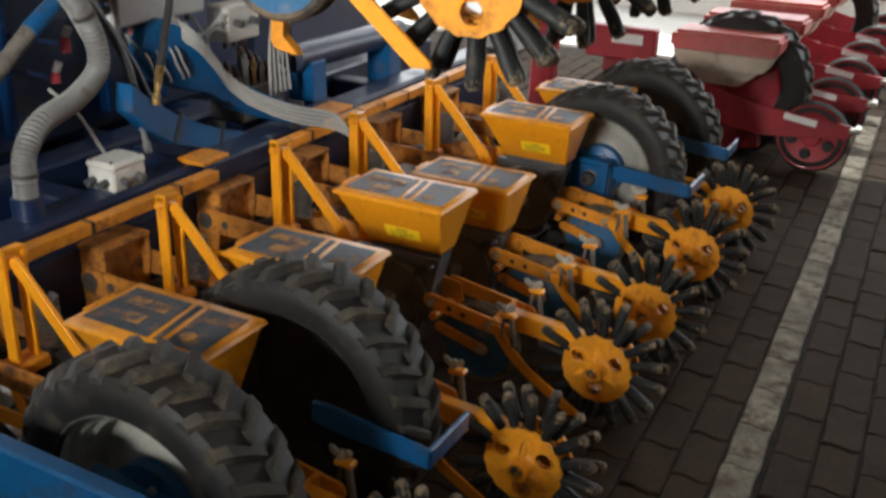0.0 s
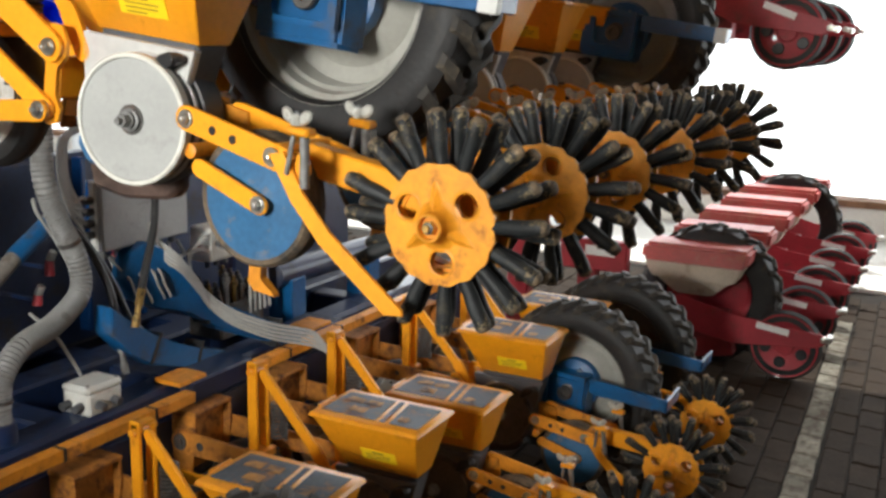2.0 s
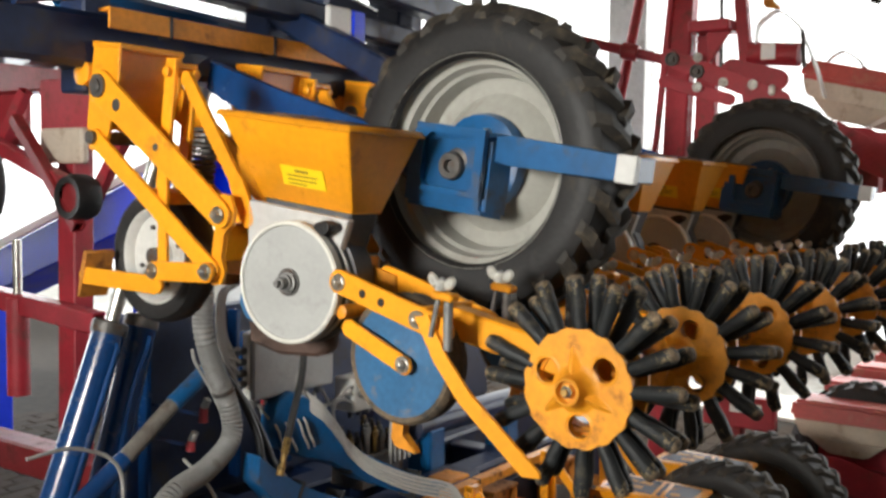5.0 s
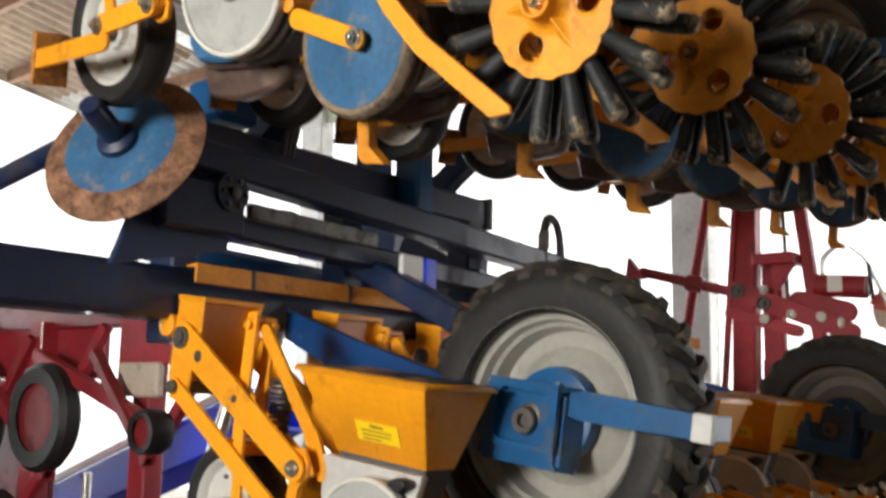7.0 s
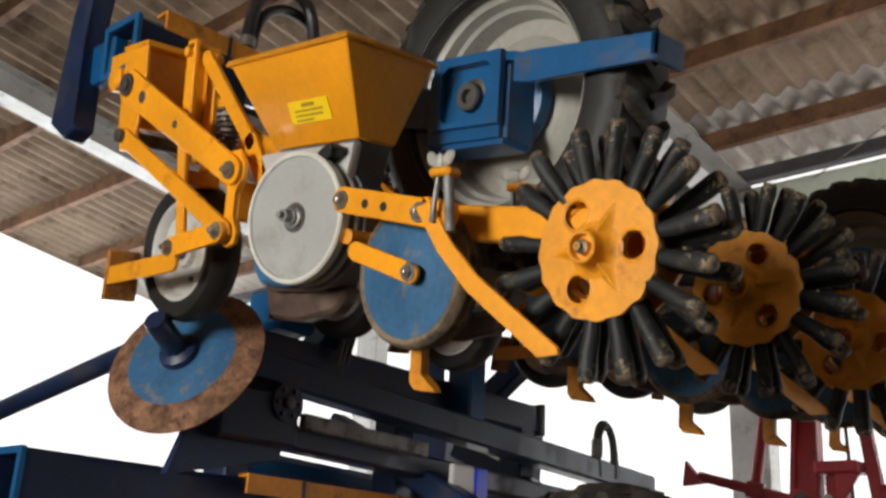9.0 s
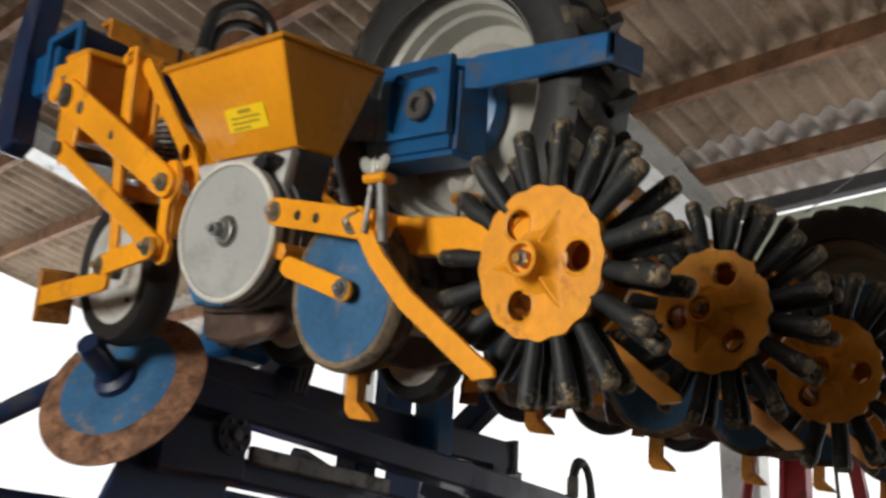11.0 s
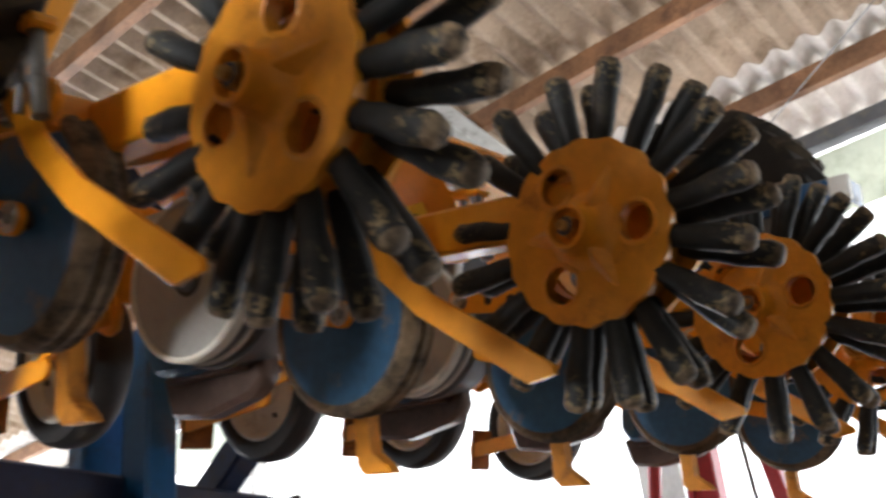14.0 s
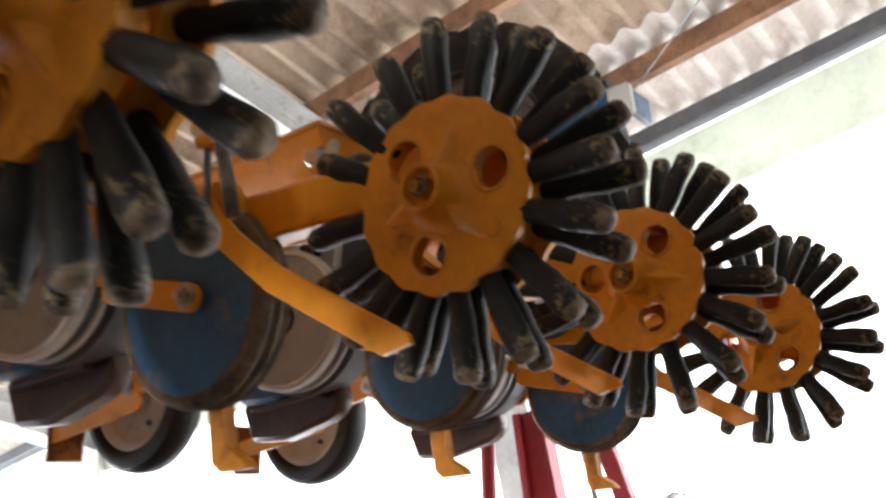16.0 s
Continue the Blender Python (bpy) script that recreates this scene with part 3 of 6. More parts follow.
    cover = part("meter_cover", cover, COVER_SHADED if ground else GREY_COVER, u, "round meter cover, its shade put into a darker colour" if ground else "round grey plastic meter cover with a pale rim", turned)
    part("cover_rim", lathe([(0.1125, 0.018), (0.114, 0.013), (0.119, 0.0125), (0.1222, 0.016), (0.1225, 0.033), (0.1125, 0.034)], mc, 48), COVER_SHADED if ground else COVER_RIM, cover, "rounded rim of the cover")
    part("washer", lathe([(0.020, 0.0178), (0.023, 0.0165), (0.027, 0.0165), (0.028, 0.0178)], mc, 24), DARK_STEEL, cover)
    ax = lathe([(0.021, 0.018), (0.021, 0.012), (0.016, 0.010), (0.016, 0.004), (0.0, 0.004)], mc, 20)
    lathe([(0.0, -0.022), (0.0065, -0.022), (0.0065, -0.012), (0.0125, -0.012), (0.0125, 0.004)], mc, 6, bm=ax)
    part("axle_nut", ax, CAST, cover, "dull steel axle nut")
    # shoe and coulter below the meter
    shoe = prism([(-0.845, -0.045), (-0.822, -0.112), (-0.735, -0.120), (-0.620, -0.098), (-0.595, -0.075), (-0.60, -0.03), (-0.80, -0.03)], 0.082, 0.124, 0.008)
    box(-0.80, -0.62, 0.060, 0.146, -0.062, -0.050, 0.003, shoe)
    part("furrow_shoe", shoe, SHOE, u, "dark brown cast furrow opener shoe")
    case = prism([(-0.812, 0.040), (-0.70, 0.03), (-0.67, -0.040), (-0.70, -0.056), (-0.790, -0.052), (-0.818, -0.02)], 0.030, 0.105, 0.008)
    part("suction_housing", case, BLUE_DISC, u, "dusty blue suction housing under the meter")
    foot = prism([(-0.415, 0.02), (-0.390, 0.02), (-0.384, -0.200), (-0.356, -0.216), (-0.346, -0.228), (-0.398, -0.227), (-0.411, -0.214)], 0.085, 0.105, 0.002)
    part("covering_tine", foot, YELLOW_WORN, u, "yellow covering tine with a bent foot")
    # parallel linkage, near and far side
    for y in (YN, YF):
        s = -1 if y < 0 else 1
        part("upper_link", bar(PU, EU, 0.078, y, y + 0.010, w2=0.058), CLAMP, u)
        part("lower_link", bar(PL, EL, 0.042, y, y + 0.010), YELLOW, u)
    # front bracket of the linkage
    side_plate = [(PU[0] - 0.045, PU[1] + 0.09), (PU[0] + 0.05, PU[1] + 0.10), (PU[0] + 0.055, PU[1] + 0.02), (PL[0] + 0.035, PL[1] - 0.01), (PL[0] + 0.02, PL[1] - 0.035), (PL[0] - 0.03, PL[1] - 0.03), (PL[0] - 0.045, PL[1] + 0.03)]
    for y in (YN + 0.012, YF - 0.012):
        part("bracket_cheek", prism(side_plate, y, y + 0.010, 0.002), CLAMP, u)
    head = box(PU[0] + 0.012, PU[0] + 0.024, YN + 0.02, YF - 0.01, PL[1] + 0.02, PU[1] + 0.10, 0.002)
    part("link_bracket", head, CLAMP, u, "yellow bracket that clamps the linkage to the bar")
    part("bracket_cap", box(PU[0] - 0.05, PU[0] + 0.055, YN + 0.01, YF, PU[1] + 0.088, PU[1] + 0.102, 0.003), CLAMP, u)
    part("clamp_block", box(PU[0] - 0.15, PU[0] - 0.052, YN + 0.03, YF - 0.02, PU[1] + 0.055, PU[1] + 0.10, 0.004), CLAMP, u)
    part("clamp_boss", rod((PU[0] - 0.075, YN + 0.004, PU[1] + 0.026), (PU[0] - 0.075, YF - 0.004, PU[1] + 0.026), 0.030, 14), CLAMP, u, "round cast boss of the clamp")
    part("clamp_web", prism([(PU[0] - 0.10, PU[1] + 0.03), (PU[0] - 0.045, PU[1] + 0.055), (PU[0] - 0.02, PU[1] - 0.02), (PU[0] - 0.055, PU[1] - 0.05)], YN + 0.028, YN + 0.044, 0.004), CLAMP, u)
    for y in (YN + 0.05, YF - 0.04):
        ubolt = rod((PU[0] - 0.10, y, PU[1] + 0.09), (PU[0] - 0.10, y, PU[1] + 0.135), 0.0065, 8)
        rod((PU[0] - 0.10, y, PU[1] + 0.10), (PU[0] - 0.10, y, PU[1] + 0.112), 0.013, 6, ubolt)
        part("clamp_bolt", ubolt, DARK_STEEL, u, "dark steel clamp bolt with nut")
    for p in (PU, PL):
        part("pivot_pin", rod((p[0], YN - 0.012, p[1]), (p[0], YF + 0.02, p[1]), 0.016, 14), DARK_STEEL, u, "dark steel pivot pin")
    ring = lathe([(0.016, -0.006), (0.027, -0.006), (0.027, 0.0), (0.016, 0.0)], (PU[0], YN, PU[1]), 20)
    part("bushing", ring, DARK_STEEL, u)
    # rear plate between the links
    rear = prism([(-0.868, 0.028), (-0.845, 0.016), (-0.818, 0.024), (-0.812, 0.052), (-0.828, 0.078), (-0.826, 0.128), (-0.804, 0.150), (-0.800, 0.180), (-0.818, 0.212), (-0.846, 0.212), (-0.860, 0.185), (-0.852, 0.130), (-0.854, 0.080), (-0.870, 0.055)], YN + 0.012, YN + 0.024, 0.002)
    prism([(-0.868, 0.028), (-0.845, 0.016), (-0.818, 0.024), (-0.812, 0.052), (-0.828, 0.078), (-0.826, 0.128), (-0.804, 0.150), (-0.800, 0.180), (-0.818, 0.212), (-0.846, 0.212), (-0.860, 0.185), (-0.852, 0.130), (-0.854, 0.080), (-0.870, 0.055)], YF - 0.014, YF - 0.002, 0.002, rear)
    box(-0.845, -0.826, YN + 0.02, YF - 0.01, 0.07, 0.15, 0.003, rear)
    part("rear_plate", rear, YELLOW, u)
    bolt_at(EL[0], YN - 0.002, EL[1])
    bolt_at(EU[0] + 0.002, YF + 0.024, EU[1])
    # small holes in the upper link shown as dark bushes
    for k in (0.16, 0.5):
        x, z = PU[0] + k * (EU[0] - PU[0]), PU[1] + k * (EU[1] - PU[1])
        part("bush", lathe([(0, -0.0015), (0.008 if k > 0.2 else 0.013, -0.0015), (0.009 if k > 0.2 else 0.0145, 0.0)], (x, YN, z), 14), DARK_STEEL, u)
    # upright and stay of the load spring
    ux, uz = -1.078, 0.375
    up = box(ux, ux + 0.034, YN + 0.03, YN + 0.042, uz - 0.19, uz + 0.105, 0.002)
    box(ux, ux + 0.034, YN + 0.085, YN + 0.097, uz - 0.19, uz + 0.085, 0.002, up)
    box(ux + 0.004, ux + 0.030, YN + 0.03, YN + 0.097, uz + 0.085, uz + 0.097, 0.002, up)
    rod((ux + 0.017, YN + 0.018, uz + 0.075), (ux + 0.017, YN + 0.108, uz + 0.075), 0.011, 10, up)
    part("upright", up, YELLOW, u, "yellow upright of the load spring")
    stay = bar((ux + 0.045, uz + 0.065), (-0.845, 0.235), 0.034, YN + 0.05, YN + 0.062)
    bar((-0.845, 0.235), (-0.80, 0.165), 0.042, YN + 0.05, YN + 0.062, bm=stay)
    part("stay", stay, YELLOW, u)
    clamp = box(ux - 0.02, ux + 0.05, YN + 0.02, YN + 0.11, uz - 0.215, uz - 0.185, 0.004)
    part("clamp", clamp, YELLOW_WORN, u)
    part("load_spring", sweep([(ux + 0.06 + 0.024 * math.cos(k * 1.1), YN + 0.11 + 0.024 * math.sin(k * 1.1), uz - 0.16 + 0.0021 * k) for k in range(60)], 0.005, 5, steps=2), DARK_STEEL, u, "dark steel coil spring")
    # front gauge wheel with its arms
    part("gauge_link", bar((-1.012, 0.018), (-0.842, 0.045), 0.042, YN - 0.014, YN - 0.002), YELLOW, u)
    kx = PU[0] + 0.52 * (EU[0] - PU[0])
    part("gauge_strut", bar((-1.012, 0.018), (kx, PU[1] + 0.52 * (EU[1] - PU[1])), 0.030, YN + 0.012, YN + 0.022), YELLOW, u)
    bolt_at(-1.012, YN - 0.014, 0.018)
    bolt_at(-0.842, YN - 0.014, 0.047)
    arm = bar((-1.0, -0.012), (-1.255, -0.038), 0.040, YN - 0.012, YN - 0.002)
    part("gauge_arm", arm, YELLOW, u)
    plate = prism([(-1.273, -0.092), (-1.262, -0.092), (-1.247, 0.018), (-1.260, 0.022)], YN - 0.016, YN + 0.065, 0.003)
    part("soil_deflector", plate, YELLOW_RUSTY, u, "worn steel soil deflector plate")
    gx, gy, gz = -1.130, 0.085, 0.026
    tyre = lathe([(0.112, -0.03), (0.128, -0.037), (0.146, -0.034), (0.155, -0.022), (0.158, 0.0), (0.155, 0.022), (0.146, 0.034), (0.128, 0.037), (0.112, 0.03)], (gx, gy, gz), 40)
    gw = part("gauge_wheel", tyre, TYRE, u, "small rubber-tyred front gauge wheel")
    rimb = lathe([(0.114, -0.030), (0.108, -0.033), (0.102, -0.028), (0.096, -0.012), (0.040, -0.010), (0.034, -0.022), (0.0, -0.022)], (gx, gy, gz), 36)
    lathe([(0.114, 0.030), (0.104, 0.030), (0.096, 0.010), (0.0, 0.010)], (gx, gy, gz), 36, bm=rimb)
    part("gauge_rim", rimb, PALE_RIM, gw, "pale grey pressed rim")
    for k in range(4):
        q = 0.5 + k * 1.5708
        part("rim_bolt", rod((gx + 0.070 * math.cos(q), gy - 0.018, gz + 0.070 * math.sin(q)), (gx + 0.070 * math.cos(q), gy - 0.009, gz + 0.070 * math.sin(q)), 0.006, 6), DARK_STEEL, gw)
    part("hub", rod((gx, gy - 0.040, gz), (gx, gy, gz), 0.020, 12), DARK_STEEL, gw)
    # trailing arms to the press wheels
    for y, nm in ((YN + 0.008, "near"), (0.125, "far")):
        a = bar((-0.497, 0.092), (-0.245, 0.052), 0.046, y, y + 0.010)
        part("trailing_arm", a, ARM, u)
    for k, x in enumerate((-0.495, -0.434, -0.388, -0.302)):
        z = 0.094 + (x + 0.515) * (-0.042 / 0.26)
        if k in (0, 3):
            bolt_at(x, YN + 0.008, z, s=0.95)
        else:
            part("bush", lathe([(0, -0.0012), (0.0075, -0.0012), (0.0085, 0.0)], (x, YN + 0.008, z), 12), BLACK, u)
    beam = box(-0.30, -0.02, 0.050, 0.092, 0.005, 0.062, 0.004)
    bmesh.ops.transform(beam, matrix=Matrix.Rotation(radians(4), 4, "Y"), verts=beam.verts)
    part("wheel_arm", beam, YELLOW, u, "yellow arm between the finger wheels")
    part("wheel_axle", rod((0, 0.0, -0.02 if ground else 0), (0, 0.15, -0.02 if ground else 0), 0.010, 12), DARK_STEEL, u)
    # spring rod with wing nut
    for sx, sy, sz in ((-0.244, YN - 0.006, 0.052), (-0.238, 0.142, 0.056)):
        part("spring_rod", rod((sx - 0.014, sy, sz - 0.012), (sx - 0.003, sy, sz + 0.096), 0.0045, 8), CAST, u)
        part("guide_sleeve", rod((sx + 0.026, sy, sz - 0.028), (sx + 0.014, sy, sz + 0.066), 0.0085, 12, None, 0.0080), CAST, u, "dull steel guide sleeve")
        part("spring_bracket", box(sx - 0.016, sx + 0.030, sy - 0.014, sy + 0.016, sz + 0.058, sz + 0.072, 0.004), YELLOW, u)
        wing = rod((sx - 0.004, sy, sz + 0.073), (sx - 0.004, sy, sz + 0.092), 0.010, 10, None, 0.008)
        for q in (-1, 1):
            ear = lathe([(0.0, -0.005), (0.009, -0.0045), (0.0125, 0.0), (0.009, 0.0045), (0.0, 0.005)], (0, 0, 0), 14)
            bmesh.ops.transform(ear, matrix=Matrix.Translation((sx - 0.004 + q * 0.0175, sy, sz + 0.088)) @ Matrix.Rotation(q * 0.75, 4, "Y") @ Matrix.Diagonal((0.85, 0.8, 1.2, 1)), verts=ear.verts)
            merge(wing, ear)
        part("wing_nut", wing, WHITE_NUT, u, "pale zinc wing nut on the spring rod")
    yoke = box(-0.30, -0.285, YN + 0.008, 0.135, 0.045, 0.085, 0.003)
    part("cross_yoke", yoke, ARM, u)
    # scraper of the finger wheel
    sc = prism([(-0.302, 0.066), (-0.272, 0.076), (-0.222, 0.010), (-0.168, -0.042), (-0.020, -0.142), (-0.018, -0.152), (-0.052, -0.158), (-0.186, -0.066), (-0.246, -0.006)], YN - 0.002, YN + 0.005, 0.001)
    for v in sc.verts:
        v.co.y += 0.018 * max(0.0, (v.co.x + 0.24) / 0.22)
    part("wheel_scraper", sc, YELLOW, u, "bent yellow scraper blade beside the finger wheel")
    # blue press wheel in its fork
    bx, bz = -0.362, -0.034
    t = lathe([(0.108, 0.020), (0.117, 0.018), (0.123, 0.024), (0.125, 0.034), (0.121, 0.042), (0.125, 0.050), (0.121, 0.058), (0.123, 0.066), (0.116, 0.072), (0.104, 0.070)], (bx, 0, bz), 44)
    pw = part("press_wheel", t, DUSTY_RUBBER, u, "blue press wheel with a dusty ribbed rubber band")
    fc = lathe([(0.0, 0.016), (0.03, 0.016), (0.05, 0.020), (0.108, 0.019), (0.111, 0.024), (0.111, 0.064), (0.102, 0.070), (0.0, 0.070)], (bx, 0, bz), 44)
    part("wheel_face", fc, BLUE_DISC, pw, "dull blue steel wheel face")
    for y in (-0.004, 0.082):
        f = bar((-0.474, 0.004), (-0.334, -0.036), 0.034, y, y + 0.009)
        part("wheel_fork", f, ARM, u)
    bolt_at(-0.336, -0.004, -0.034, s=0.9)
    part("fork_pin", rod((-0.336, 0.0, -0.034), (-0.350, 0.09, -0.034), 0.010, 10), DARK_STEEL, u)
    # body behind the meter that ties everything together
    body = prism([(-0.82, 0.20), (-0.55, 0.11), (-0.47, 0.10), (-0.46, 0.04), (-0.56, -0.03), (-0.80, -0.03)], 0.118, 0.128, 0.002)
    rod((-0.50, 0.0, 0.03), (-0.50, 0.128, 0.03), 0.014, 12, body)
    part("unit_body", body, YELLOW_WORN, u, "worn yellow side plate of the unit")
    if ground:
        set_hopper(u, 0.032, 0.0)
        for c in u.children:
            if c.name.split(".")[0] in ("meter_housing", "retaining_ring", "meter_cover"):
                c.matrix_basis = Matrix.Translation((-0.05, 0.012, 0)) @ c.matrix_basis
    for y, facing, phase in ((0.042, -1, 0.10), (0.108, 1, 0.31)):
        w = finger_wheel(u, y, facing, phase)
        w.matrix_basis = Matrix.Translation((0.004 if ground else 0, y, -0.022 if ground else 0))
    return u


def lug_tyre(r, half, rim_r):
    """The carcass of a farm tyre about the y axis."""
    prof = [(rim_r, -half * 0.80), (rim_r + 0.012, -half * 0.98), (rim_r + 0.45 * (r - rim_r), -half * 1.06), (r - 0.040, -half * 1.0), (r - 0.022, -half * 0.86), (r - 0.016, -half * 0.4), (r - 0.014, 0)]
    prof += [(a, -h) for a, h in prof[-2::-1]]
    return lathe(prof, seg=64)


def add_lugs(tyre, r, half, lugs):
    """Slanting lugs on both shoulders of a tyre."""
    for side in (-1, 1):
        b = bmesh.new()
        rows = []
        for k in range(5):
            u = k / 4
            y = side * (-0.06 * half + u * 1.04 * half)
            base = r - 0.018 - 0.030 * max(0.0, u - 0.72) / 0.28
            top = r + 0.002 - 0.026 * max(0.0, u - 0.72) / 0.28
            a = 0.16 * u
            w = 0.0145 + 0.005 * u
            rows.append([(base, a - w / r * 1.25, y), (top, a - w / r * 0.62, y), (top, a + w / r * 0.62, y), (base, a + w / r * 1.25, y)])
        vs = [[b.verts.new((q * math.cos(a), y, q * math.sin(a))) for q, a, y in row] for row in rows]
        for ra, rb in zip(vs, vs[1:]):
            for k in range(3):
                b.faces.new((ra[k], ra[k + 1], rb[k + 1], rb[k]))
        b.faces.new(vs[0])
        b.faces.new(vs[-1][::-1])
        start = 0.5 if side > 0 else 0.0
        first = part("lug", b, LUG, tyre, "", Matrix.Rotation(-2 * math.pi * start / lugs, 4, "Y"))
        for i in range(1, lugs):
            again(first, tyre, Matrix.Rotation(-2 * math.pi * (i + start) / lugs, 4, "Y"))
    return tyre


def drive_wheel(carried, hollow=False):
    """A lug-tyred drive wheel with its blue gear case and wrap-round scraper; the origin is the axle in the tyre's middle."""
    w = thing("drive_wheel", "lug-tyred drive wheel with grey rim and blue gear case", "wheel", "drive wheels of the planter")
    add_lugs(part("tyre", lug_tyre(0.330, 0.082, 0.215), TYRE, w, "black lug tyre with dusty tread"), 0.330, 0.082, 26)
    rim = lathe([(0.224, -0.078), (0.234, -0.076), (0.234, -0.068), (0.222, -0.062), (0.216, -0.042), (0.210, -0.038), (0.204, -0.036), (0.198, -0.014), (0.190, -0.009), (0.183, 0.034), (0.172, 0.038), (0.150, 0.036), (0.11, 0.0), (0.06, -0.012), (0.0, -0.012)], seg=56)
    lathe([(0.230, 0.066), (0.222, 0.076), (0.200, 0.066), (0.196, 0.055), (0.150, 0.050), (0.0, 0.010)], seg=56, bm=rim)
    lathe([(0.228, -0.066), (0.228, 0.066)], seg=56, bm=rim)
    if hollow:
        rim.free()
        rim = lathe([(0.224, -0.078), (0.234, -0.076), (0.234, -0.068), (0.216, -0.060), (0.206, 0.02), (0.196, 0.055), (0.10, 0.062), (0.0, 0.062)], seg=56)
        # Rim coloured dark for the shade between the two wheels.
        part("rim", rim, DARK_STEEL, w, "deep rim, darkened for shade")
    else:
        part("rim", rim, RIM, w, "grey painted steel rim")
    if not hollow:
        hub = lathe([(0.0, -0.060), (0.050, -0.060), (0.052, -0.052), (0.100, -0.040), (0.105, -0.014)], seg=24)
        hub = part("hub", hub, BLUE, w, "blue hub flange with bolts")
        nut = lathe([(0, -0.012), (0.009, -0.012), (0.010, -0.010), (0.010, 0)], seg=6)
        first = None
        for i in range(5):
            m = Matrix.Translation((0.066 * math.cos(i * 1.2566), -0.046, 0.066 * math.sin(i * 1.2566)))
            if first is None:
                first = part("wheel_nut", nut, STEEL, hub, "", m)
            else:
                again(first, hub, m)
        case = frustum(0, (-0.122, 0.104, -0.110, 0.068), 0.085, (-0.112, 0.094, -0.100, 0.058), 0.010)
        bmesh.ops.transform(case, matrix=Matrix.Translation((-0.018, -0.034, -0.004)) @ Matrix.Rotation(radians(90), 4, "X"), verts=case.verts)
        case = part("gear_case", case, BLUE, w, "blue steel gear case")
        frame_ = holed_plate([(-0.10, -0.070), (0.072, -0.070), (0.072, 0.070), (-0.10, 0.070)], [[(-0.078, -0.048), (-0.078, 0.037), (-0.062, 0.052), (0.036, 0.052), (0.052, 0.037), (0.052, -0.048), (0.040, -0.058), (-0.066, -0.058)]], -0.133, -0.1185)
        part("case_panel", frame_, BLUE, case, "raised panel of the gear case")
        bear = lathe([(0.0, -0.124), (0.012, -0.124), (0.014, -0.136), (0.026, -0.136), (0.029, -0.132), (0.029, -0.116)], (-0.006, 0, -0.012), seg=24)
        part("bearing", bear, DARK_STEEL, case, "dark bearing cap")
        part("axle", rod((0, -0.12, 0), (0, 0.02, 0), 0.026, 14), DARK_STEEL, w)
    arm = prism([(0.085, 0.008), (0.12, 0.004), (0.385, 0.004), (0.392, 0.012), (0.392, 0.054), (0.12, 0.064), (0.085, 0.060)], -0.112, -0.100, 0.003)
    box(0.380, 0.392, -0.112, -0.02 if carried else 0.07, 0.004, 0.054, 0.003, arm)
    part("mud_scraper", arm, BLUE, w, "blue strap bent round behind the tyre")
    if carried:
        part("scraper_tip", box(0.355, 0.397, -0.116, -0.098, 0.002, 0.056, 0.002), GALV, w, "bare galvanised end of the strap")
    if not carried:
        return w
    hang = prism([(-0.12, 0.03), (-0.12, -0.06), (-0.55, 0.0), (-0.82, 0.08), (-0.82, 0.16), (-0.55, 0.10)], -0.085, -0.060, 0.006)
    # Darker frame blue here puts the shade behind the hopper into the colour.
    part("carrier_arm", hang, FRAME_BLUE, w, "blue arm that carries the wheel from the bar")
    return w


# ---------------------------------------------------------------- the planter: rows at three levels
def level_pose(hub, rx, ry, rz=0.0):
    return pose(*hub, rx, ry, rz)


GROUND_Y = (1.353, 1.865, 2.36, 2.795, 3.32, 3.83)
GROUND_DZ = (0.02, -0.04, 0.005, -0.02, 0.0, 0.0)
ground_unit = planter_unit(True)
for k, (y, dz) in enumerate(zip(GROUND_Y, GROUND_DZ)):
    m = level_pose((-0.785, y, 0.192 + dz * 0.5), 0, 0)
    if k == 0:
        ground_unit.matrix_basis = m
    else:
        lowered = copy_thing(ground_unit, m)
        set_hopper(lowered, 0.0, (0, 0.004, 0.0, -0.065, 0.012, 0.0)[k])

MID = Vector((-0.733, 1.409, 1.364))
raised_unit = planter_unit(False)
tagged(raised_unit, "yellow planter row unit hanging raised with rubber-fingered press wheels", "planter unit", "row units of the folded planter")
mid_poses = [level_pose(MID + k * Vector((-0.003, 0.446, -0.006)), -0.6, 6.9, -0.5) for k in range(6)]
raised_unit.matrix_basis = mid_poses[0]


def turn_wheels(unit, degrees):
    """Each unit's finger wheels have come to rest at an angle of their own."""
    for c in unit.children:
        if c.name.startswith("finger_wheel"):
            c.matrix_basis = c.matrix_basis @ Matrix.Rotation(radians(degrees), 4, "Y")
            degrees += 17


for m, deg in zip(mid_poses[1:], (-46, -33, 12, 75, -8)):
    turn_wheels(copy_thing(raised_unit, m), deg)

UP = Vector((-0.673, 0.987, 2.313))
UP_STEPS = [(0.000, 0.000, 0.000), (0.003, 0.466, 0.058), (0.029, 0.877, 0.047), (0.019, 1.345, 0.081), (0.003, 1.838, 0.129), (0.018, 2.330, 0.147)]
UP_LEAN = (8.6, 7.9, 7.3, 7.0, 5.4, 5.1)
up_poses = [level_pose(UP + Vector(s), a, 9.5, -0.6) for s, a in zip(UP_STEPS, UP_LEAN)]
for m, deg in zip(up_poses, (23.6, -42.4, 31.6, 19.6, -19.4, -38)):
    turn_wheels(copy_thing(raised_unit, m), deg)
turn_wheels(raised_unit, -14.4)

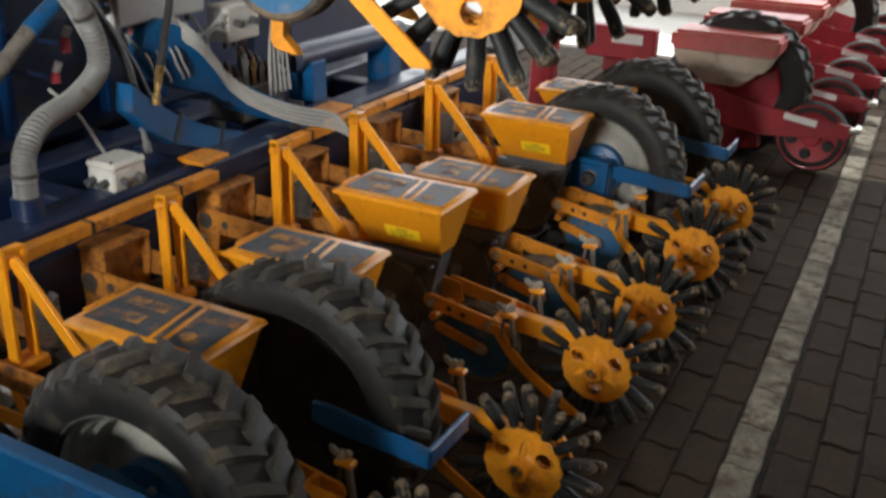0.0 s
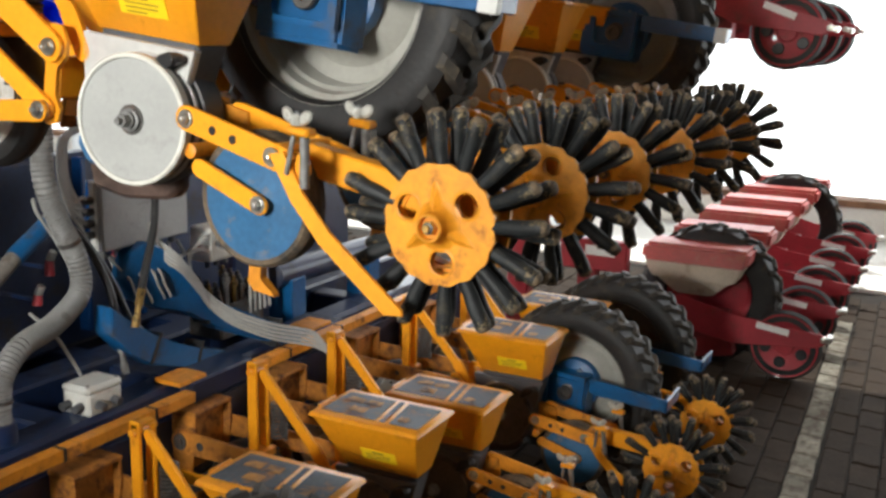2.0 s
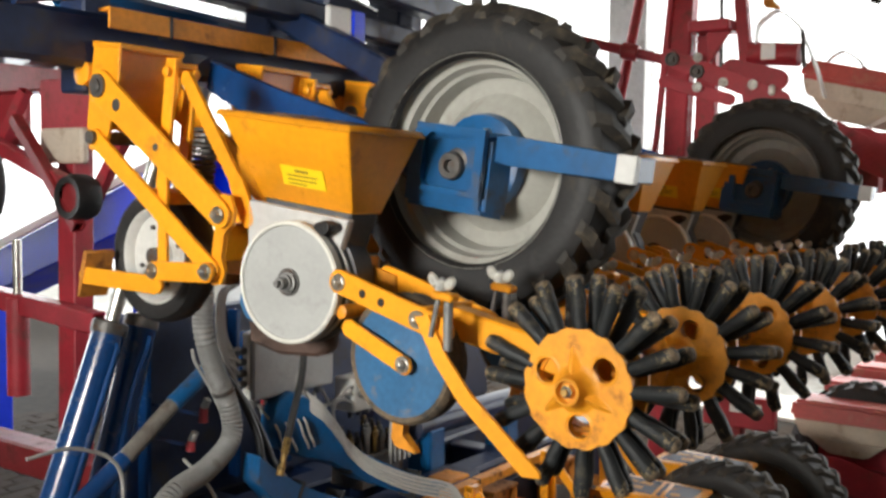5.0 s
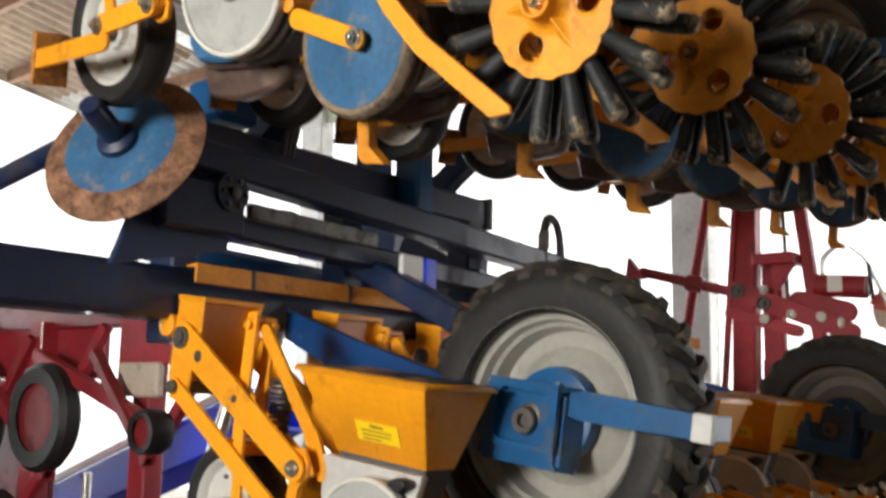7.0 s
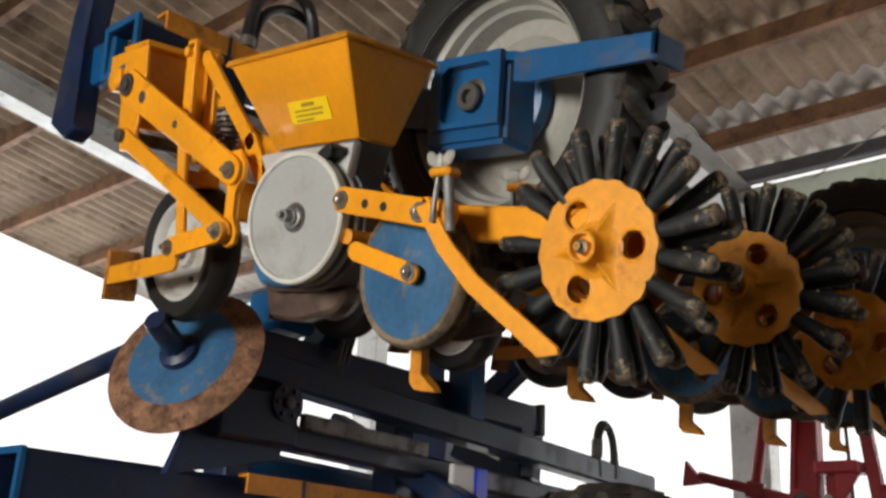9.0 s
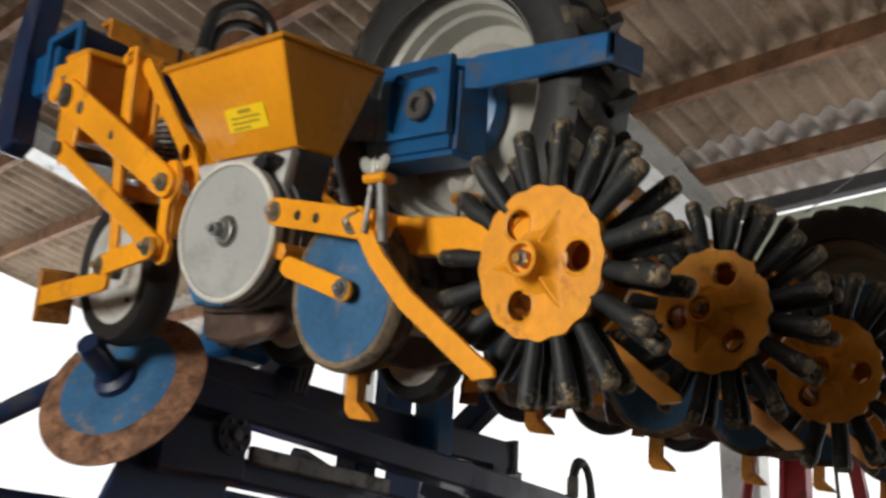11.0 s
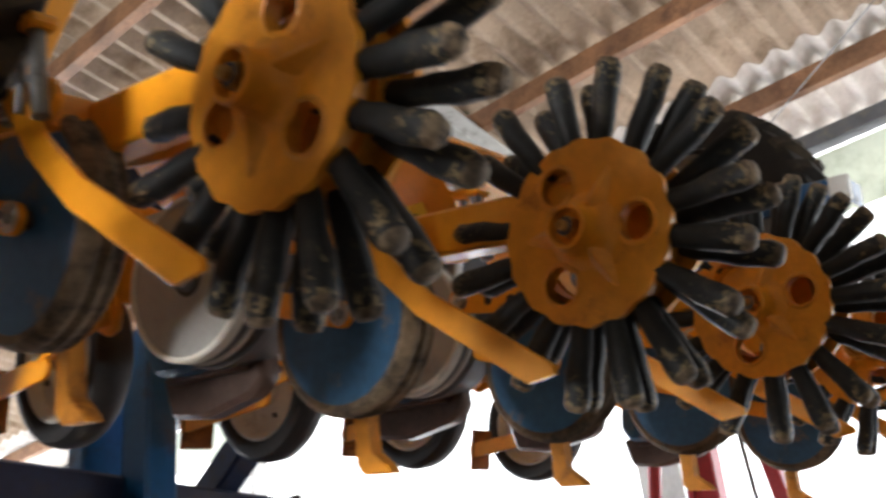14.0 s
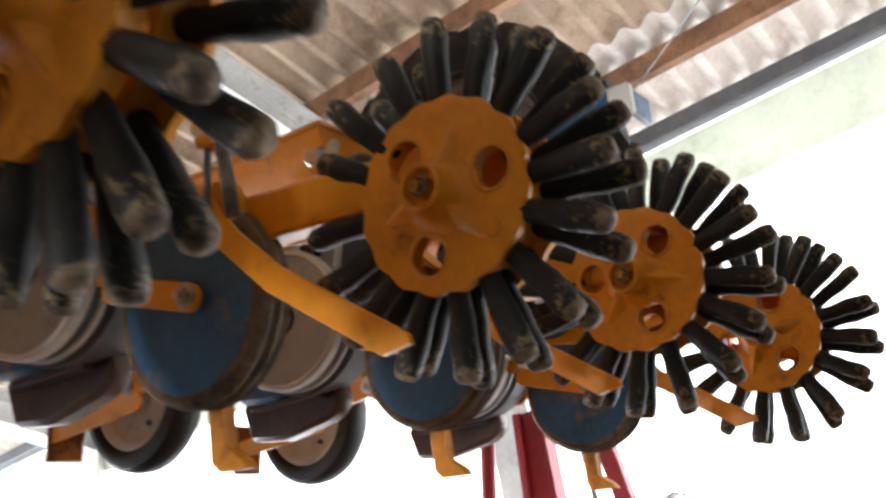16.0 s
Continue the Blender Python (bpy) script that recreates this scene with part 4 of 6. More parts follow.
drive = drive_wheel(True)
AXLE = Matrix.Translation((-0.445, 0.365, 0.338))
drive.matrix_basis = mid_poses[0] @ AXLE
copy_thing(drive, Matrix.Translation((-0.03, 1.97, -0.05)) @ mid_poses[0] @ AXLE)
for m in (up_poses[0], up_poses[4]):
    upper_drive = copy_thing(drive, m @ AXLE)
    for o in list(upper_drive.children):
        if m is up_poses[0] and o.name.startswith("scraper_tip"):
            bpy.data.objects.remove(o)
ground_drive = drive_wheel(False)
ground_drive.matrix_basis = pose(-1.25, 1.20, 0.33, 0, 4)
copy_thing(ground_drive, pose(-1.25, 3.66, 0.33, 0, 4))
part("carrier_arm", prism([(-0.62, 0.165), (0.20, 0.205), (0.22, 0.19), (0.22, 0.09), (0.18, 0.07), (-0.62, 0.03)], -0.225, -0.185, 0.006), BLUE, ground_drive, "blue arm beside the wheel")
part("arm_pin", rod((0.0, -0.20, 0.10), (0.0, -0.10, 0.02), 0.03, 12), DARK_STEEL, ground_drive)
inner_drive = drive_wheel(False, True)
tagged(inner_drive, "lug-tyred drive wheel with a deep dark rim", "wheel", "drive wheels of the planter")
inner_drive.matrix_basis = pose(-1.25, 1.69, 0.33, 0, 4)
copy_thing(inner_drive, pose(-1.25, 4.20, 0.33, 0, 4))


def toolbar(name, label, p, q, size, rail, drop):
    """The cross bar that carries a row of units, with the yellow clamping rail on it."""
    t = thing(name, label, "toolbar", "toolbars of the planter")
    part("bar", square_tube(p, q, size, size, 0.014, 0.014), BLUE_DARK, t, "dark blue hollow square bar")
    e = (Vector(q) - Vector(p)).normalized()
    part("end_ring", square_tube(Vector(p) - e * 0.008, Vector(p) + e * 0.004, size + 0.004, size + 0.004, 0.016, 0.004), BLUE, t, "lighter blue welded end ring")
    for a, c in rail:
        d = Vector(c) - Vector(a)
        b = box(-0.028, 0.016, 0, d.length, -0.004, 0.004, 0.001)
        box(0.008, 0.016, 0, d.length, -drop, -0.002, 0.001, b)
        n = int(d.length / 0.34)
        bmesh.ops.transform(b, matrix=Matrix.Translation(a) @ d.to_track_quat("Y", "Z").to_matrix().to_4x4(), verts=b.verts)
        r = part("rail", b, YELLOW_WORN, t, "worn yellow angle rail")
        for k in range(n):
            part("strap", box(-0.030, 0.018, -0.005, 0.005, -drop - 0.002, 0.006, 0.001), BLACK, r, "black cable strap", Matrix.Translation(Vector(a).lerp(Vector(c), (k + 0.5) / n)))
    return t


low_bar = toolbar("ground_toolbar", "dark blue square toolbar with worn yellow rail", (-2.235, 0.75, 0.475), (-2.235, 4.5, 0.475), 0.13, [((-2.085, 0.95, 0.535), (-2.085, 2.36, 0.535)), ((-2.085, 2.70, 0.540), (-2.085, 4.4, 0.540))], 0.030)
part("side_plate", box(-2.168, -2.156, 0.80, 4.45, 0.20, 0.44, 0.003), BLUE_DARK, low_bar, "dark blue side plate under the bar")
toolbar("middle_toolbar", "dark blue square toolbar of the first folded wing", (-2.06, 0.88, 2.03), (-2.075, 4.3, 2.00), 0.13, [((-1.925, 1.40, 2.088), (-1.94, 4.2, 2.055))], 0.044)
toolbar("upper_toolbar", "dark blue square toolbar of the second folded wing", (-1.955, 0.93, 3.045), (-2.02, 3.55, 3.18), 0.14, [((-1.82, 0.95, 3.10), (-1.88, 3.5, 3.23))], 0.044)


# ---------------------------------------------------------------- the shed
def structure(name, bm, mat, label, category):
    return tagged(part(name, bm, mat), label, category, "", "structure")


FAR, LEFT, RIGHT, NEAR = 7.2, -10.8, 4.5, -3.3
structure("ground", box(-60, 60, -60, 60, -0.20, -0.035, 0), JOINT, "dark sandy bed under the paving", "ground")


EAVE = 6.95


def roof_z(y):
    return 5.12 + 0.15 * (FAR - y)


def roof(rows, first):
    """Corrugated sheets whose waves run down the slope, from the far eave to the ridge."""
    b = bmesh.new()
    wave, amp = 0.177, 0.030
    for k, (ya, yb) in enumerate(zip(rows, rows[1:])):
        lift = 0.016 * (k + first)
        x = LEFT - 0.5
        prev = None
        while x < RIGHT + 0.5:
            z = amp * math.cos(2 * math.pi * x / wave)
            col = [b.verts.new((x, ya, roof_z(ya) + z + lift - 0.012)), b.verts.new((x, yb - 0.15, roof_z(yb - 0.15) + z + lift + 0.004))]
            if prev:
                b.faces.new((prev[0], prev[1], col[1], col[0]))
            prev = col
            x += wave / 8
    return b


structure("ceiling", roof([6.52, 4.4, 2.3, 0.1, -2.3], 2), FIBRE, "weathered corrugated fibre-cement roof sheets", "roof")
structure("ceiling_eave", roof([EAVE + 0.22, 6.35], 1), EAVE_LIT, "corrugated eave sheets, paler and translucent to look lit", "roof")
b = box(LEFT - 0.5, RIGHT + 0.5, NEAR - 1.0, -2.3, roof_z(-2.3), roof_z(-2.3) + 0.05, 0)
structure("ceiling_front", b, FIBRE, "plain front slope of the roof", "roof")
for k in range(10):
    yy = FAR - 0.80 - 0.98 * k
    b = box(LEFT, RIGHT, yy - 0.035, yy + 0.035, roof_z(yy) - 0.165, roof_z(yy) - 0.028, 0.004)
    structure("trim_purlin", b, TIMBER, "brown sawn timber purlin", "purlin")
for x in (-7.4, -3.25, 1.6):
    b = bmesh.new()
    ya, yb = FAR - 0.1, -2.3
    za, zb = roof_z(ya) - 0.20, roof_z(yb) - 0.20
    for (w, t0, t1) in ((0.11, 0.0, -0.014), (0.008, -0.014, -0.226), (0.11, -0.226, -0.24)):
        m = bmesh.new()
        q = [m.verts.new((x + sx * w, yy, zz + t)) for yy, zz in ((ya, za), (yb, zb)) for sx, t in ((-1, t0), (1, t0), (1, t1), (-1, t1))]
        for i in range(4):
            j = (i + 1) % 4
            m.faces.new((q[i], q[j], q[4 + j], q[4 + i]))
        m.faces.new(q[:4])
        m.faces.new(q[4:][::-1])
        merge(b, m)
    structure("trim_rafter", b, GALV, "pale grey steel rafter beam", "rafter")
    c = box(x - 0.15, x + 0.15, FAR - 0.28, FAR - 0.10, 0, roof_z(FAR) - 0.2, 0.006)
    structure("trim_column", c, GALV, "pale grey steel column", "column")

# far side: low plinth, rail, head channel and pale sheet above a wide opening
structure("wall_far_plinth", box(LEFT, RIGHT, 9.42, 9.62, -0.012, 0.265, 0.01), WALL, "low pale rendered plinth across the yard", "wall")
structure("wall_far_rail", box(LEFT, RIGHT, 9.38, 9.66, 0.265, 0.325, 0.004), TIMBER, "thin timber coping on the low plinth", "rail")
structure("wall_far_head", box(LEFT, RIGHT, EAVE - 0.04, EAVE + 0.08, roof_z(EAVE) - 0.165, roof_z(EAVE) - 0.060, 0.006), GREY_DARK, "dark steel channel under the eave", "beam")
structure("wall_far_sheet", box(LEFT, RIGHT, EAVE + 0.04, EAVE + 0.07, roof_z(EAVE) - 0.62, roof_z(EAVE) - 0.195, 0.004), PALE_SHEET, "pale stained translucent sheet under the eave", "panel")
structure("wall_right", box(RIGHT, RIGHT + 0.2, NEAR, FAR + 0.2, -0.03, 7.8, 0), WALL_DARK, "plain unseen wall, kept dark to bounce little light", "wall")
# Unseen walls round the lamp's opening, added to cut sky light from the front.
structure("wall_near_left", box(LEFT, -2.5, NEAR - 0.2, NEAR, -0.03, 7.8, 0), WALL_DARK, "plain unseen wall, kept dark to bounce little light", "wall")
structure("wall_near_right", box(0.1, RIGHT, NEAR - 0.2, NEAR, -0.03, 7.8, 0), WALL_DARK, "plain unseen wall, kept dark to bounce little light", "wall")
structure("wall_near_head", box(-2.5, 0.1, NEAR - 0.2, NEAR, 3.3, 7.8, 0), WALL_DARK, "unseen wall over the front opening, added to cut sky light", "wall")
# Unseen walls added behind the camera to keep front light off the ground.
structure("wall_near_low", box(-6.0, -0.8, -1.35, -1.2, -0.03, 1.48, 0.01), WALL_DARK, "unseen low wall added to shade the lowered rows", "wall")
structure("wall_near_high", box(-0.8, RIGHT, -1.35, -1.2, -0.03, 1.95, 0.01), WALL_DARK, "unseen taller wall added to shade the floor", "wall")
structure("wall_left_back", box(LEFT - 0.2, LEFT, NEAR, 0.5, -0.03, 7.8, 0), WALL_DARK, "plain unseen wall, kept dark to bounce little light", "wall")
structure("yard", box(-40, 30, FAR + 0.25, 11.9, -0.034, -0.01, 0), WALL, "pale sunlit concrete yard outside", "ground")
structure("backdrop", box(-40, 30, 12.0, 12.1, -0.03, 9.0, 0), DAY, "bright overexposed daylight outside", "daylight")
structure("backdrop_side", box(-20.1, -20.0, -8, 13.9, -0.03, 9.0, 0), DAY, "bright overexposed daylight outside", "daylight")


# ---------------------------------------------------------------- rough red planter beyond
def red_unit():
    u = thing("red_planter_unit", "red seed planter row unit with pale hopper base", "planter unit", "row units of the red planter")
    t = lathe([(0.126, -0.028), (0.168, -0.026), (0.180, 0), (0.168, 0.026), (0.126, 0.028)], (0, 0, 0), 40)
    w = part("press_wheel", t, TYRE, u, "red press wheel with black rubber tyre")
    part("wheel_face", lathe([(0, -0.02), (0.042, -0.02), (0.05, -0.012), (0.126, -0.018), (0.160, -0.029), (0.164, -0.025), (0.134, 0.03), (0, 0.02)], seg=40), RED, w, "red pressed wheel face")
    part("frame_arm", prism([(-0.75, 0.16), (-0.5, 0.2), (-0.28, 0.13), (0.18, 0.09), (0.20, 0.05), (0.16, 0.02), (-0.25, -0.02), (-0.45, 0.02), (-0.75, 0.02)], -0.05, -0.038, 0.003), RED, u, "red steel frame arm")
    for x, z in ((-0.017, -0.086), (0.085, -0.034), (-0.093, -0.017)):
        part("hole", lathe([(0.0, -0.0335), (0.026, -0.0335), (0.029, -0.022)], (x, 0, z), 18), BLACK, w, "dark round opening in the wheel face")
    bear = rod((0.185, -0.055, 0.065), (0.185, -0.03, 0.065), 0.016, 12)
    box(0.192, 0.222, -0.052, 0.03, 0.050, 0.080, 0.006, bear)
    part("scraper_end", bear, STEEL, u, "zinc-plated scraper end")
    part("closing_wheel", lathe([(0, -0.02), (0.073, -0.022), (0.086, -0.015), (0.086, 0.015), (0.073, 0.022), (0, 0.02)], (-0.38, 0.02, -0.02), 28), RED_DARK, u, "small dark red closing wheel")
    part("frame_label", box(-0.150, 0.010, -0.053, -0.0505, 0.062, 0.095, 0), WHITE_LABEL, u, "white label strip", Matrix.Rotation(radians(8), 4, "Y"))
    h = part("hopper", frustum(0.370, (-0.74, -0.20, -0.10, 0.16), 0.465, (-0.73, -0.19, -0.085, 0.145), 0.02), RED_LID, u, "glossy red plastic hopper lid")
    part("hopper_base", frustum(0.20, (-0.56, -0.38, -0.03, 0.09), 0.290, (-0.66, -0.28, -0.075, 0.135), 0.01, frustum(0.288, (-0.68, -0.26, -0.085, 0.145), 0.369, (-0.72, -0.22, -0.095, 0.155), 0.008)), CREAM, u, "cream plastic hopper base")
    part("body", prism([(-0.8, 0.15), (-0.3, 0.12), (-0.25, -0.1), (-0.5, -0.15), (-0.8, -0.05)], 0.0, 0.1, 0.004), RED_DARK, u, "dark red unit body")
    return u


red = red_unit()
red.matrix_basis = pose(-0.68, 5.13, 0.180)
for k in range(1, 6):
    copy_thing(red, pose(-0.68, 5.13 + 0.60 * k, 0.180))
for k in range(0, 3):
    copy_thing(red, pose(-0.80, 5.13 + 0.60 * k, 1.715, 0, 13))


# ---------------------------------------------------------------- blue main frame, hoses and fittings behind the rows
def beam(p, q, w, h, mat, name, parent, label=""):
    return part(name, square_tube(p, q, w, h, 0.010, 0.010), mat, parent, label)


frame_ob = thing("main_frame", "dark blue main frame of the folding planter", "machine frame")
for x, y0, y1, z, w, h in ((-2.62, 0.9, 4.6, 0.47, 0.14, 0.14), (-3.05, 1.2, 4.4, 0.45, 0.16, 0.16)):
    beam((x, y0, z), (x, y1, z), w, h, BLUE_DARK, "long_beam", frame_ob)
for y in (1.30, 2.02, 2.52, 3.05, 3.75):
    beam((-3.05, y, 0.46), (-2.16, y, 0.46), 0.11, 0.10, BLUE_DARK, "cross_beam", frame_ob)
for y in (1.15, 2.60, 3.60):
    part("leg", box(-2.72, -2.60, y, y + 0.12, 0.0, 0.42, 0.006), BLUE_DARK, frame_ob)
for x, y in ((-2.98, 3.10), (-2.98, 3.62)):
    beam((x, y, 0.40), (x + 0.15, y, 2.55), 0.16, 0.20, BLUE_DARK, "tower", frame_ob, "dark blue tower")
# Dark panels added behind the frame to block daylight in its gaps.
part("fan_housing", box(-2.96, -2.84, 2.12, 3.42, 0.50, 1.22, 0.02), BLUE_DARK, frame_ob, "dark blue filler panel")
part("fan_housing", box(-2.99, -2.86, 3.8, 4.5, 0.56, 1.30, 0.02), BLUE_DARK, frame_ob, "dark blue filler panel")
# two curved blue lifting arms, drawn along y
ARMS = ((-2.272, 0.050, [(2.20, 0.83), (2.295, 0.751), (2.382, 0.693), (2.48, 0.640), (2.59, 0.593), (2.735, 0.545), (2.735, 0.485), (2.56, 0.530), (2.366, 0.592), (2.27, 0.66), (2.19, 0.74)], ((2.382, 0.645, -28), (2.59, 0.562, -20))),
        (-2.40, 0.045, [(2.49, 0.97), (2.56, 0.94), (2.60, 0.90), (2.70, 0.80), (2.75, 0.745), (2.79, 0.69), (2.87, 0.63), (2.95, 0.60), (2.95, 0.53), (2.87, 0.555), (2.78, 0.60), (2.70, 0.68), (2.55, 0.72), (2.43, 0.78), (2.38, 0.86), (2.42, 0.94)], ((2.77, 0.665, -45), (2.90, 0.58, -20))))


def sideways(y):
    """How far the arms' lower end is bent towards the row to fit the camera's view."""
    return 1.45 * max(0.0, y - 2.74)


for x, wide, outline, ties in ARMS:
    b = prism(outline, -wide, 0.022, 0.006)
    bmesh.ops.transform(b, matrix=Matrix.Translation((x, 0, 0)) @ Matrix.Rotation(radians(90), 4, "Z") @ Matrix.Diagonal((1, -1, 1, 1)), verts=b.verts)
    for v in b.verts:
        v.co.x += sideways(v.co.y)
    part("lift_arm", b, BLUE, frame_ob, "curved blue lifting arm")
    for v, z, lean in ties:
        part("cable_tie", box(-wide - 0.004, 0.027, -0.006, 0.006, -0.050, 0.056, 0.002), BLACK, frame_ob, "black cable tie", pose(x + sideways(v), v, z, lean))
for y in (2.20, 2.62, 2.90):
    part("rib", box(-2.84, -2.79, y - 0.012, y + 0.012, 0.56, 1.21, 0.004), FRAME_BLUE, frame_ob, "upright stiffening rib")
for y, z in ((2.36, 0.555), (3.10, 0.552)):
    part("yellow_pad", box(-2.235, -2.125, y - 0.01, y + 0.12, z - 0.012, z + 0.004, 0.003), YELLOW_WORN, frame_ob, "worn yellow clamping plate")
part("bridge_plate", box(-2.30, -2.12, 2.40, 2.72, 0.47, 0.545, 0.006), BLUE_DARK, frame_ob)
part("bridge_plate", box(-2.30, -2.12, 3.02, 3.30, 0.47, 0.545, 0.006), BLUE_DARK, frame_ob)
# hydraulic cylinders with chromed rods
for y, x, fall in ((1.916, -2.62, 0.26), (2.07, -2.66, 0.19)):
    c = thing("hydraulic_cylinder", "leaning blue hydraulic cylinder with chromed rod", "cylinder", "cylinders of the frame")
    part("barrel", rod((x - 0.03, y - fall, 0.50), (x, y, 1.23), 0.052, 24), FRAME_BLUE, c)
    part("gland", lathe([(0.0, 0.0), (0.056, 0.0), (0.057, 0.006), (0.057, 0.034), (0.050, 0.040), (0.024, 0.040)], axis="Z", seg=24), DARK_STEEL, c, "", pose(x, y - 0.008, 1.215, -18))
    part("piston_rod", rod((x, y, 1.23), (x + 0.10, y + 0.20, 2.05), 0.024, 16), STEEL, c, "chromed piston rod")
    part("feed_pipe", sweep([(x + 0.055, y - 0.015, 1.19), (x + 0.066, y - 0.03, 1.16), (x + 0.060, y - 0.10, 0.97), (x + 0.045, y - fall * 0.9, 0.60)], 0.008, 8), FRAME_BLUE, c, "thin blue feed pipe along the barrel")
strut = thing("diagonal_strut", "diagonal strut, glossy blue tube with a dusty grey middle", "strut")
part("lower_tube", rod((-2.52, 1.45, 0.555), (-2.51, 1.885, 0.842), 0.030, 18), FRAME_BLUE, strut, "glossy blue tube")
part("tube", rod((-2.51, 1.88, 0.839), (-2.51, 2.075, 0.982), 0.026, 16), DUSTY_GREY, strut, "dusty grey tube")
part("sleeve", rod((-2.51, 2.07, 0.978), (-2.507, 2.20, 1.062), 0.029, 18), BLUE, strut, "glossy blue sleeve")
part("end_ring", rod((-2.507, 2.198, 1.061), (-2.507, 2.204, 1.065), 0.031, 16), STEEL, strut, "bright steel end ring")

hose = thing("suction_hose", "grey ribbed suction hose hanging in a bend", "hose")
part("ribbed_tube", sweep([(-2.40, 2.10, 1.62), (-2.38, 2.085, 1.34), (-2.37, 2.077, 1.23), (-2.36, 2.111, 1.103), (-2.35, 2.165, 0.975), (-2.33, 2.151, 0.875), (-2.30, 2.025, 0.814), (-2.27, 1.873, 0.785), (-2.252, 1.795, 0.73), (-2.25, 1.775, 0.66), (-2.25, 1.772, 0.52)], 0.0305, 18, 0.0042, 0.0125), HOSE_GREY, hose)
for p, q in (((-2.25, 1.777, 0.665), (-2.25, 1.776, 0.654)), ((-2.354, 2.146, 1.024), (-2.355, 2.141, 1.036))):
    part("clip", rod(p, q, 0.0365, 20), DARK_STEEL, hose, "dark hose clip")
part("socket", rod((-2.25, 1.773, 0.60), (-2.25, 1.772, 0.48), 0.044, 20), BLUE_DARK, hose, "dark blue socket")

for k, pts in enumerate((
        [(-2.45, 2.15, 1.55), (-2.44, 2.142, 1.252), (-2.44, 2.155, 1.131), (-2.385, 2.225, 1.020), (-2.33, 2.264, 0.879), (-2.31, 2.272, 0.770), (-2.30, 2.273, 0.706)],
        [(-2.48, 2.16, 1.55), (-2.47, 2.157, 1.25), (-2.46, 2.170, 1.115), (-2.395, 2.255, 0.995), (-2.34, 2.301, 0.861), (-2.32, 2.331, 0.764), (-2.31, 2.365, 0.711)],
        [(-2.36, 2.50, 1.45), (-2.26, 2.41, 1.265), (-2.24, 2.393, 1.155), (-2.24, 2.380, 1.045), (-2.24, 2.344, 0.942), (-2.24, 2.318, 0.860)])):
    h = thing("hydraulic_hose", "black hydraulic hose hanging with a metal coupling", "hose", "hydraulic hoses")
    part("tube", sweep(pts, 0.0125, 10), BLACK, h)
    e, d = Vector(pts[-1]), (Vector(pts[-1]) - Vector(pts[-2])).normalized()
    f = rod(e - d * 0.005, e + d * 0.05, 0.014, 6)
    rod(e + d * 0.05, e + d * 0.085, 0.010, 10, f)
    rod(e + d * 0.085, e + d * 0.12, 0.013, 10, f)
    part("coupling", f, OLD_BRASS if k == 2 else CAST, h, "dull brass coupling" if k == 2 else "zinc-plated coupling")

ctl = thing("control_box", "grey enamelled control box with cable glands", "box")
part("case", box(-2.475, -2.44, 2.335, 2.74, 0.955, 1.185, 0.006), BOX_WHITE, ctl, "pale case")
part("mounting_plate", box(-2.62, -2.475, 2.46, 2.70, 0.98, 1.16, 0.006), FRAME_BLUE, ctl, "dark blue plate that carries the box")
part("lid", box(-2.44, -2.415, 2.335, 2.74, 0.955, 1.185, 0.006), BOX_GREY, ctl)
for k in range(6):
    part("cable_gland", rod((-2.455, 2.37 + 0.065 * k, 0.956), (-2.455, 2.37 + 0.065 * k, 0.925), 0.013, 10), GREY_DARK, ctl)
for k in range(4):
    part("cable_gland", rod((-2.458, 2.336, 1.01 + 0.038 * k), (-2.458, 2.300, 1.01 + 0.038 * k), 0.013, 10), GREY_DARK, ctl)
sm = thing("junction_box", "small pale junction box behind the rows", "box", "junction boxes")
part("case", box(-2.52, -2.42, 2.86, 3.04, 0.82, 0.95, 0.006), BOX_WHITE, sm)
for k in range(3):
    part("cable_gland", rod((-2.47, 2.90 + 0.05 * k, 0.82), (-2.47, 2.90 + 0.05 * k, 0.79), 0.011, 10), GREY_DARK, sm)
eb = thing("junction_box", "pale plastic junction box standing on the toolbar", "box", "junction boxes")
part("case", box(-2.285, -2.175, 2.02, 2.155, 0.542, 0.612, 0.008), BOX_WHITE, eb)
part("lid", box(-2.288, -2.172, 2.017, 2.158, 0.607, 0.634, 0.010), BOX_WHITE, eb)
for k in range(2):
    part("cable_gland", rod((-2.205 - 0.05 * k, 2.02, 0.575), (-2.205 - 0.05 * k, 1.990, 0.57), 0.013, 12), GREY_DARK, eb)
    part("cable_gland", rod((-2.175, 2.055 + 0.06 * k, 0.575), (-2.147, 2.055 + 0.06 * k, 0.57), 0.013, 12), GREY_DARK, eb)
for k, (a, c) in enumerate(((-2.272, 2.030), (-2.188, 2.030), (-2.272, 2.145), (-2.188, 2.145))):
    part("screw", rod((a, c, 0.633), (a, c, 0.637), 0.006, 8), DARK_STEEL, eb)
for k in range(2):
    part("cable_gland", rod((-2.42, 2.90 + 0.09 * k, 0.89), (-2.385, 2.90 + 0.09 * k, 0.885), 0.014, 10), GREY_DARK, sm)
rng = random.Random(5)
for k in range(9):
    c = thing("cable", "thin grey cable in a loose bundle", "cable", "cables of the control box")
    a = 2.36 + 0.045 * k
    o = 0.008 * k
    part("core", sweep([(-2.455, a, 0.93), (-2.45 + rng.uniform(-.02, .02), a + 0.01, 0.875), (-2.46, 2.50 + 3 * o, 0.80 + o), (-2.47, 2.70 + o, 0.74 + o), (-2.47, 2.86, 0.70)], 0.0060, 7), CABLE_GREY, c)
